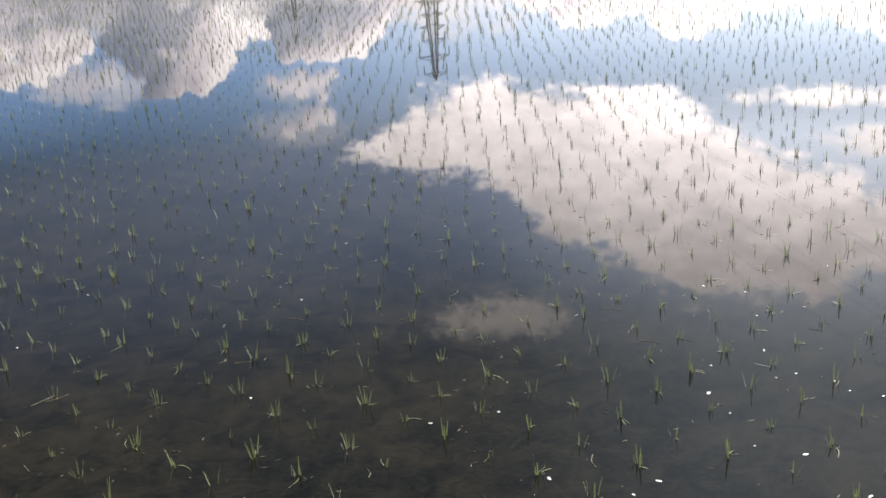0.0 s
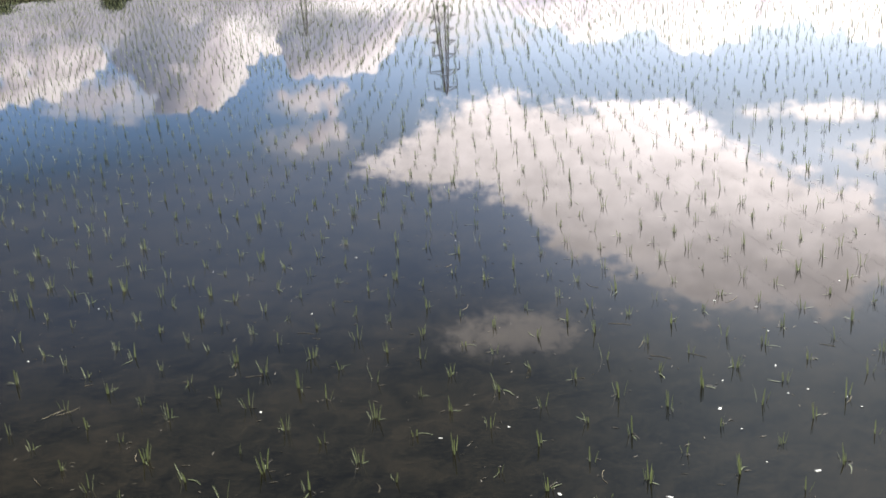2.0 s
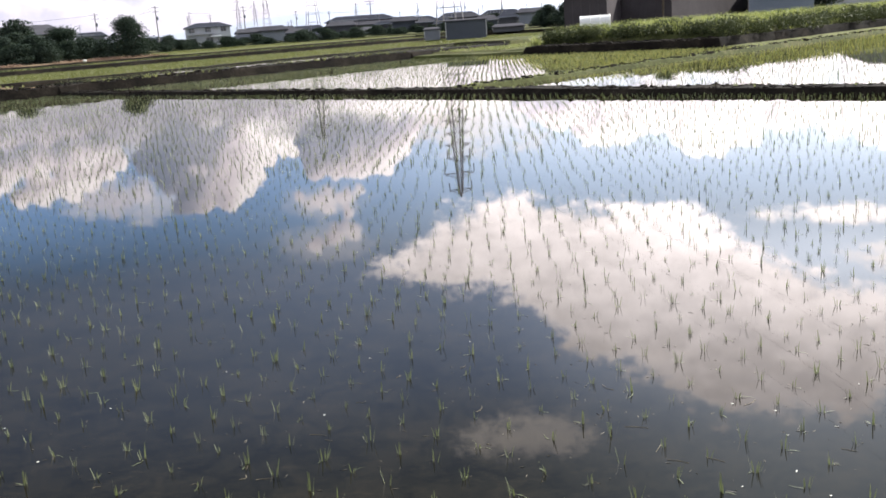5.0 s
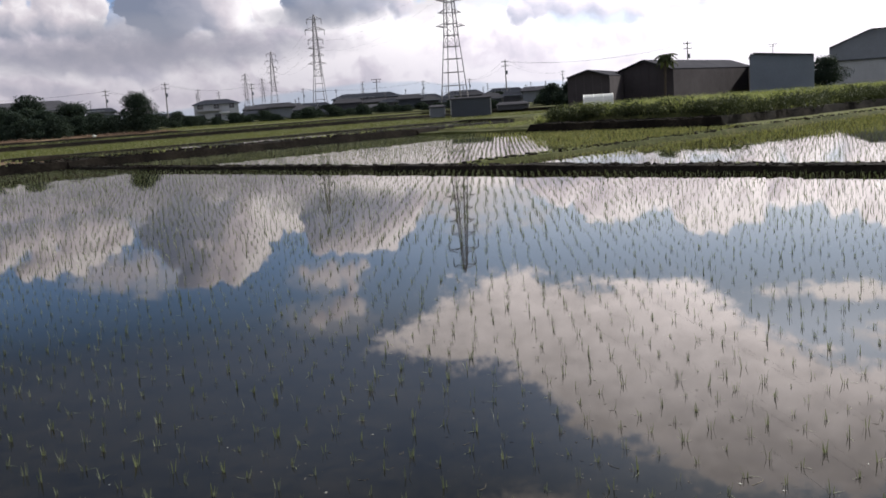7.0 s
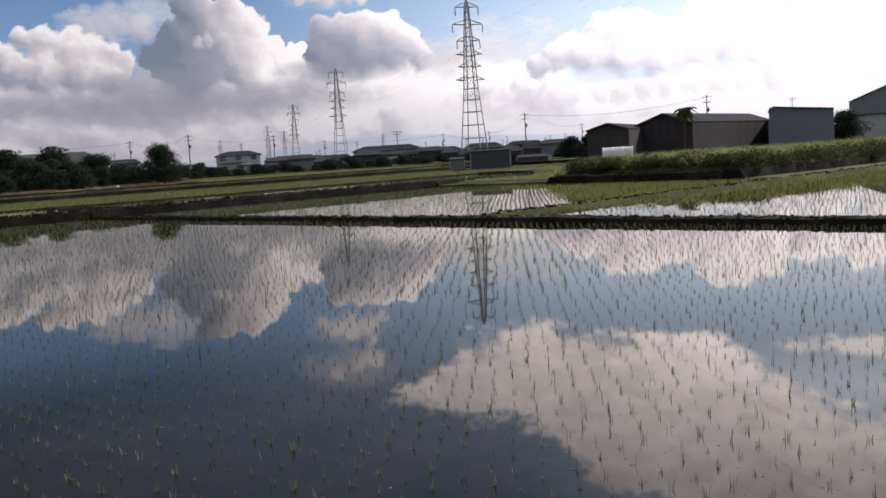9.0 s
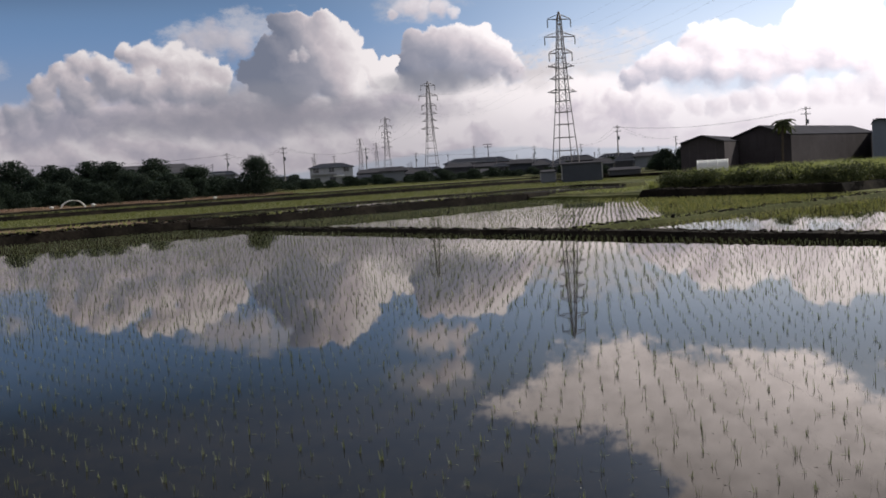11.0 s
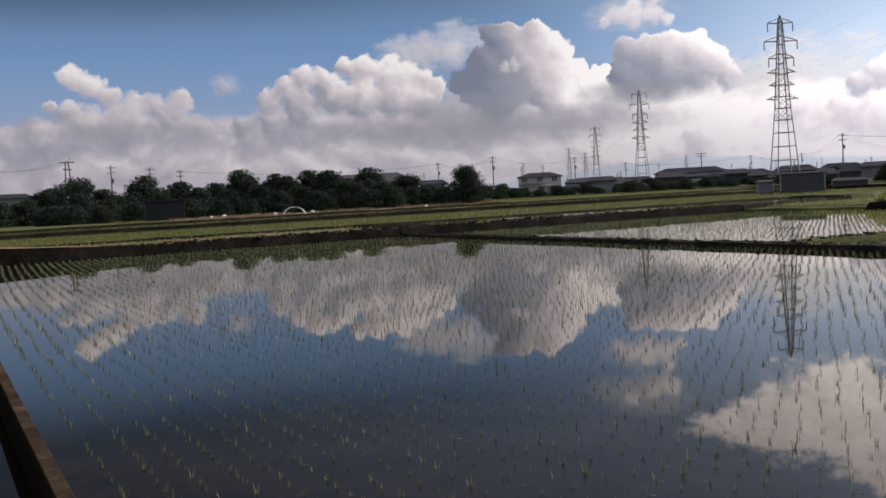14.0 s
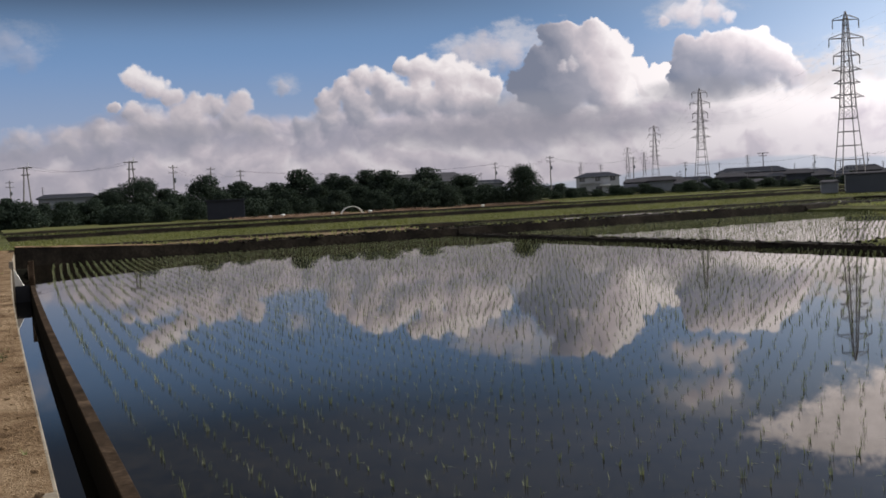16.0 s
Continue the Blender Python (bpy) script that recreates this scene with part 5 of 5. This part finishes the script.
# green rice fields further off, in rows
rows = []
rr = np.random.default_rng(21)
for s0, s1, v0, v1, z in ((61.4, 85.6, -18, 94, 0.36), (88.4, 102, -18, 99, 0.62), (112, 140, 20, 108, 0.85)):
    for s in np.arange(s0, s1, 0.32 if s0 < 62 else 0.5):
        for v in np.arange(v0, v1, 0.36 if s0 < 62 else 0.6):
            if rr.random() < 0.9:
                q = at(u_of(s, v) + rr.normal() * 0.04, v + rr.normal() * 0.06, z - 0.03)
                rows.append((q.x, q.y, q.z, 0.8 + 0.4 * rr.random()))
blades(rows, 22, 0.20, 1.1, 4, 0.07, "rice_plants", RICE, "rows of young green rice in far fields", "rice", segs=1)

# ---- rice seedlings ----


def seedling_mesh(seed, count, flats=(0, 1, 1, 2)):
    """One hill of transplanted rice: a few upright tapered blades and some that lie on the water."""
    rng = random.Random(seed)
    verts, faces = [Vector((0, 0, -0.075))], []

    def blade(a, length, lean, width, flat=False):
        n, b, bend = 4, len(verts), rng.uniform(-0.6, 0.6)
        d, side = Vector((math.cos(a), math.sin(a), 0)), Vector((-math.sin(a), math.cos(a), 0))
        for k in range(n + 1):
            q = k / n
            if flat:
                c = d * (0.01 + length * q) + side * (length * bend * q * q) + Vector((0, 0, 0.0015 + 0.002 * math.sin(math.pi * q)))
            else:
                c = d * (0.008 + lean * q ** 1.7) + Vector((0, 0, -0.07 + (length + 0.07) * (q - 0.12 * lean * q * q)))
            w = width * (0.5 + 0.9 * q) * (1 - q) ** 0.55 if q < 1 else 0.0008
            verts.extend([c - side * w, c + side * w])
        faces.append((0, b + 1, b))
        for k in range(n):
            faces.append((b + 2 * k, b + 2 * k + 1, b + 2 * k + 3, b + 2 * k + 2))

    for i in range(count):
        a = rng.uniform(0, 6.28)
        blade(a, rng.uniform(0.034, 0.086), rng.uniform(0.004, 0.034), rng.uniform(0.0031, 0.0050))
    for i in range(rng.choice(flats)):
        blade(rng.uniform(0, 6.28), rng.uniform(0.02, 0.065), 0, 0.0030, True)
    return verts, faces


KINDS = [seedling_mesh(s, n) for s, n in ((1, 4), (2, 5), (3, 3), (4, 7), (5, 5), (6, 3), (7, 4), (8, 6))]
THIN = [seedling_mesh(s, n, (0, 0, 1)) for s, n in ((11, 3), (12, 4), (13, 3), (14, 2))]


def hills(s0, s1, v0, v1, seed, pu=0.262, pv=0.286, first_u=0.103, first_v=1.25):
    """The planted spots of one paddy: rows along the ditch, with the planter's small wander."""
    rng = np.random.default_rng(seed)
    out = []
    for iv in range(int(math.ceil((v0 - first_v) / pv)), int((v1 - first_v) / pv) + 1):
        for iu in range(int(math.ceil((s0 - first_u) / pu)), int((s1 - first_u) / pu) + 1):
            u, v = first_u + iu * pu, first_v + iv * pv
            v += 0.0008 * (u - 10.0) ** 2 + 0.03 * noise.noise((u * 0.25, v * 2.0, seed)) + rng.normal() * 0.012
            u += 0.06 * noise.noise((v * 0.8, u * 0.12, seed + 4.0)) + rng.normal() * 0.02
            miss, turn, size = rng.random(), rng.random() * 6.283, rng.random()
            if miss > 0.035:
                out.append((u, v, turn, 0.7 + 0.55 * size))
    return out


def joined(spots, kinds, name, label, seed, size=1.0, wide=1.0, mat=None):
    rng = np.random.default_rng(seed)
    pick = rng.integers(0, len(kinds), len(spots))
    vs, fs, base = [], [], 0
    sp = np.array(spots)
    c0, s0 = math.cos(radians(46)), math.sin(radians(46))
    X, Y = -s0 * sp[:, 0] + c0 * sp[:, 1], c0 * sp[:, 0] + s0 * sp[:, 1]
    for k, (v, f) in enumerate(kinds):
        i = np.nonzero(pick == k)[0]
        if not len(i):
            continue
        v, f = np.array(v), np.array([q if len(q) == 4 else (*q, q[2]) for q in f if len(q) == 4])
        c, s, z = np.cos(sp[i, 2]), np.sin(sp[i, 2]), sp[i, 3] * size
        x = (v[None, :, 0] * c[:, None] - v[None, :, 1] * s[:, None]) * (z * wide)[:, None] + X[i][:, None]
        y = (v[None, :, 0] * s[:, None] + v[None, :, 1] * c[:, None]) * (z * wide)[:, None] + Y[i][:, None]
        w = v[None, :, 2] * z[:, None]
        vs.append(np.stack([x, y, w], 2).reshape(-1, 3))
        fs.append((f[None] + (np.arange(len(i)) * len(v))[:, None, None]).reshape(-1, 4) + base)
        base += len(i) * len(v)
    me = bpy.data.meshes.new(name)
    me.from_pydata(np.concatenate(vs).tolist(), [], np.concatenate(fs).tolist())
    me.materials.append(mat or SEEDLING)
    return tagged(new(name, me), label, "rice", kind="stuff")


first_field = hills(-6.0, 51.0, 1.15, 22.9, 31)
first_field = [h for h in first_field if h[0] < EDGE - 0.4]
order = sorted(range(len(first_field)), key=lambda i: (first_field[i][0] - 2.9) ** 2 * 1.1 + (first_field[i][1] - 3.0) ** 2)
chosen, near_ids = order[:300], set(order[:300])
meshes = []
for v, f in KINDS:
    me = bpy.data.meshes.new("rice_seedling")
    me.from_pydata([tuple(c) for c in v], [], f)
    me.materials.append(SEEDLING)
    me.materials.append(WITHERED)
    for p in me.polygons:
        if -0.001 < p.center.z < 0.012 and len(p.vertices) == 4 and (p.index // 5) % 3 == 0:
            p.material_index = 1
    meshes.append(me)
for i in chosen:
    u, v, turn, size = first_field[i]
    o = new("rice_seedling", meshes[i * 7 % len(meshes)])
    o.matrix_world = Matrix.Translation(at(u, v)) @ Matrix.Rotation(turn, 4, "Z") @ Matrix.Scale(size * 0.95, 4)
    tagged(o, "small tuft of young green rice in shallow water", "rice seedling", "rice seedlings in the paddy")
rest = [first_field[i] for i in range(len(first_field)) if i not in near_ids]
close = [h for h in rest if math.hypot(h[0], h[1]) < 16]
distant = [h for h in rest if math.hypot(h[0], h[1]) >= 16]
joined(close, KINDS, "rice_seedlings", "planted rows of young rice tufts standing in water", 41, 0.95)
joined(distant, THIN, "rice_seedlings", "far rows of young rice tufts standing in water", 42, 1.2, 1.5)
second = [h for h in hills(24.2, 49.4, 24.4, 47.6, 33)] + [h for h in hills(-6, 22.3, 24.4, 76, 34, 0.3, 0.34)]
lush = [h for h in second if h[1] > (28.5 + 2.3 * max(0.0, 20 - h[0]) if h[0] < 24 else 30.5 + 0.75 * (h[0] - 22)) + 2.0 * noise.noise((h[0] * 0.2, h[1] * 0.2, 0))]
joined(lush, KINDS, "rice_seedlings", "thicker yellowish rice towards the far side of the paddies", 46, 1.3, 1.7, LUSH)
joined(second, THIN, "rice_seedlings", "rows of young rice in the next flooded paddies", 43, 1.35, 1.7)
third = hills(52.7, 59.2, 25.0, 61.5, 35, 0.34, 0.4)
me_third = joined(third, THIN, "rice_seedlings", "rows of young rice in a narrow far paddy", 44, 1.2, 1.3)
me_third.location.z = 0.42

# ---- clods along the bunds ----


def clods(s0, s1, v0, v1, count, seed, size, top):
    """Rough lumps of dark soil lying on a bund, joined."""
    rng = np.random.default_rng(seed)
    ico = bmesh.new()
    bmesh.ops.create_icosphere(ico, subdivisions=1, radius=1.0)
    base = np.array([v.co[:] for v in ico.verts])
    tri = np.array([[v.index for v in f.verts] for f in ico.faces])
    ico.free()
    vs, fs = [], []
    for i in range(count):
        s, v, r = rng.uniform(s0, s1), rng.uniform(v0, v1), size * (0.5 + rng.random() ** 2 * 1.3)
        p = at(u_of(s, v), v, top)
        shape = base * (1 + 0.3 * rng.normal(size=(len(base), 1))) * np.array([r * rng.uniform(0.8, 1.8), r * rng.uniform(0.8, 1.8), r * 0.7])
        fs.append(tri + i * len(base))
        vs.append(shape + np.array(p[:]))
    me = bpy.data.meshes.new("soil_clods")
    me.from_pydata(np.concatenate(vs).tolist(), [], np.concatenate(fs).tolist())
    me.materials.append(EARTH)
    return tagged(new("soil_clods", me), "lumpy dark soil clods along an earth bund", "soil", kind="stuff")


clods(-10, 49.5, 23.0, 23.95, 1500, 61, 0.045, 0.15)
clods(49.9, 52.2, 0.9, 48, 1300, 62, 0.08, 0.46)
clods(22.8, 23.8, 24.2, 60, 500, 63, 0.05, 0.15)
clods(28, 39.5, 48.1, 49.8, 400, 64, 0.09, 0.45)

# ---- glint scraps and straws on the water ----
# pale scraps, coloured to stand in for sun glints on wet leaves
for i in range(46):
    u, v = (rnd(2.0, 6.0), rnd(1.6, 5.0)) if i < 12 else (rnd(0.6, 2.9), rnd(2.6, 5.6))
    bm = bmesh.new()
    bmesh.ops.create_uvsphere(bm, u_segments=7, v_segments=4, radius=0.0065)
    for q in bm.verts:
        q.co = Vector((q.co.x * rnd(0.8, 1.4), q.co.y * rnd(0.8, 1.2), q.co.z * 0.28))
    o = tagged(part("floating_scrap", bm, GLINT), "tiny pale scrap on the paddy water, standing in for a sun glint", "scrap", "scraps on the water")
    o.matrix_world = Matrix.Translation(at(u, v, 0.002)) @ Matrix.Rotation(rnd(0, 6), 4, "Z") @ Matrix.Diagonal((rnd(0.6, 2.0), rnd(0.5, 1.2), 1, 1))
for i in range(34):
    u, v = rnd(0.8, 5.0), rnd(1.4, 5.0)
    bm = bmesh.new()
    n, ln, bend = 5, rnd(0.04, 0.13), rnd(-0.02, 0.02)
    pts = [Vector((ln * k / n, bend * math.sin(math.pi * k / n), 0)) for k in range(n + 1)]
    tube(bm, pts, 0.0011, 4)
    o = tagged(part("floating_straw", bm, STRAWM), "thin piece of straw lying on the paddy water", "straw", "straws on the water")
    o.matrix_world = Matrix.Translation(at(u, v, 0.002)) @ Matrix.Rotation(rnd(0, 6), 4, "Z")

# ---- sluice at the ditch's far end ----
sluice = thing("sluice_gate", Matrix(), "small dark concrete sluice across the end of the ditch", "sluice gate")
for v0, v1, z1 in ((0.72, 0.88, 0.88), (0.17, 0.30, 0.90)):
    bm = bmesh.new()
    box(bm, 33.6, 33.8, v0, v1, -0.6, z1, 0.015)
    for q in bm.verts:
        q.co = at(*q.co)
    part("post", bm, BROWNWALL if v0 > 0.5 else CONCRETE, sluice)
bm = bmesh.new()
box(bm, 33.67, 33.73, 0.30, 0.72, -0.45, 0.12, 0.01)
for q in bm.verts:
    q.co = at(*q.co)
part("gate_board", bm, ROOF, sluice, "dark wooden gate board")
bm = bmesh.new()
box(bm, 34.6, 34.7, 0.24, 0.60, 0.0, 0.62, 0.01)
for q in bm.verts:
    q.co = at(q.co.x, q.co.y - (0.3 if q.co.z > 0.3 and q.co.y > 0.4 else 0.0), q.co.z)
part("cover_plate", bm, VINYL, sluice, "pale slanting cover plate")

# grass along the path's edge
tufts = scatter(-4, 40, -2.2, 0.15, 1.6, 51, lambda s, v: noise.noise((s * 0.9, v * 1.5, 4.4)) > 0.12) + scatter(-10, 60, -12, -2.3, 4, 52)
blades(tufts, 53, 0.09, 0.8, 7, 0.012, "grass", WEED, "short green tufts growing on the sandy path", "grass", segs=3)

# low mossy tufts at the path's rim
moss = scatter(4, 16, -0.5, 0.02, 90, 54, lambda s, v: noise.noise((s * 0.8, v * 2.0, 7.4)) > 0.10)
blades(moss, 55, 0.06, 1.2, 12, 0.012, "moss", COARSE, "low dark green moss and grass on the sandy path", "moss", segs=2)


def crumbs(count, seed):
    """Small stones and clods of dry earth strewn on the sandy path, joined."""
    rng = np.random.default_rng(seed)
    ico = bmesh.new()
    bmesh.ops.create_icosphere(ico, subdivisions=1, radius=1.0)
    base = np.array([q.co[:] for q in ico.verts])
    tri = np.array([[q.index for q in f.verts] for f in ico.faces])
    ico.free()
    vs, fs = [], []
    for i in range(count):
        u, v = rng.uniform(4.0, 22.0), rng.uniform(-1.6, 0.20)
        r = 0.006 + 0.022 * rng.random() ** 3
        shape = base * (1 + 0.25 * rng.normal(size=(len(base), 1))) * np.array([r * rng.uniform(0.8, 1.6), r * rng.uniform(0.8, 1.6), r * 0.7])
        fs.append(tri + i * len(base))
        vs.append(shape + np.array(at(u, v, 0.674)[:]))
    me = bpy.data.meshes.new("gravel")
    me.from_pydata(np.concatenate(vs).tolist(), [], np.concatenate(fs).tolist())
    me.materials.append(PATHDIRT)
    return tagged(new("gravel", me), "small stones and dry crumbs strewn on a sandy path", "gravel", kind="stuff")


crumbs(900, 95)


def debris(count, seed):
    """Dark scraps of root and leaf lying in the shallow water, joined."""
    rng = np.random.default_rng(seed)
    vs, fs = [], []
    for i in range(count):
        u, v = rng.uniform(0.4, 6.5), rng.uniform(1.0, 6.8)
        # most of it gathers round the planted tufts
        if rng.random() < 0.6:
            h = first_field[chosen[int(rng.integers(0, 300))]]
            u, v = h[0] + rng.normal() * 0.035, h[1] + rng.normal() * 0.035
        c, a, ln, w = at(u, v, 0.001), rng.uniform(0, 6.28), rng.uniform(0.006, 0.045), rng.uniform(0.0012, 0.004)
        d, s = Vector((math.cos(a), math.sin(a), 0)) * ln / 2, Vector((-math.sin(a), math.cos(a), 0)) * w
        lift = Vector((0, 0, rng.uniform(0.0005, 0.002)))
        vs += [c - d, c + s + lift, c + d, c - s, c + lift * 1.6]
        b = 5 * i
        fs += [(b, b + 4, b + 1), (b + 1, b + 4, b + 2), (b + 2, b + 4, b + 3), (b + 3, b + 4, b)]
    return tagged(solid("debris", vs, fs, WITHERED), "dark scraps of root and leaf in the shallow water", "debris", kind="stuff")


debris(900, 91)
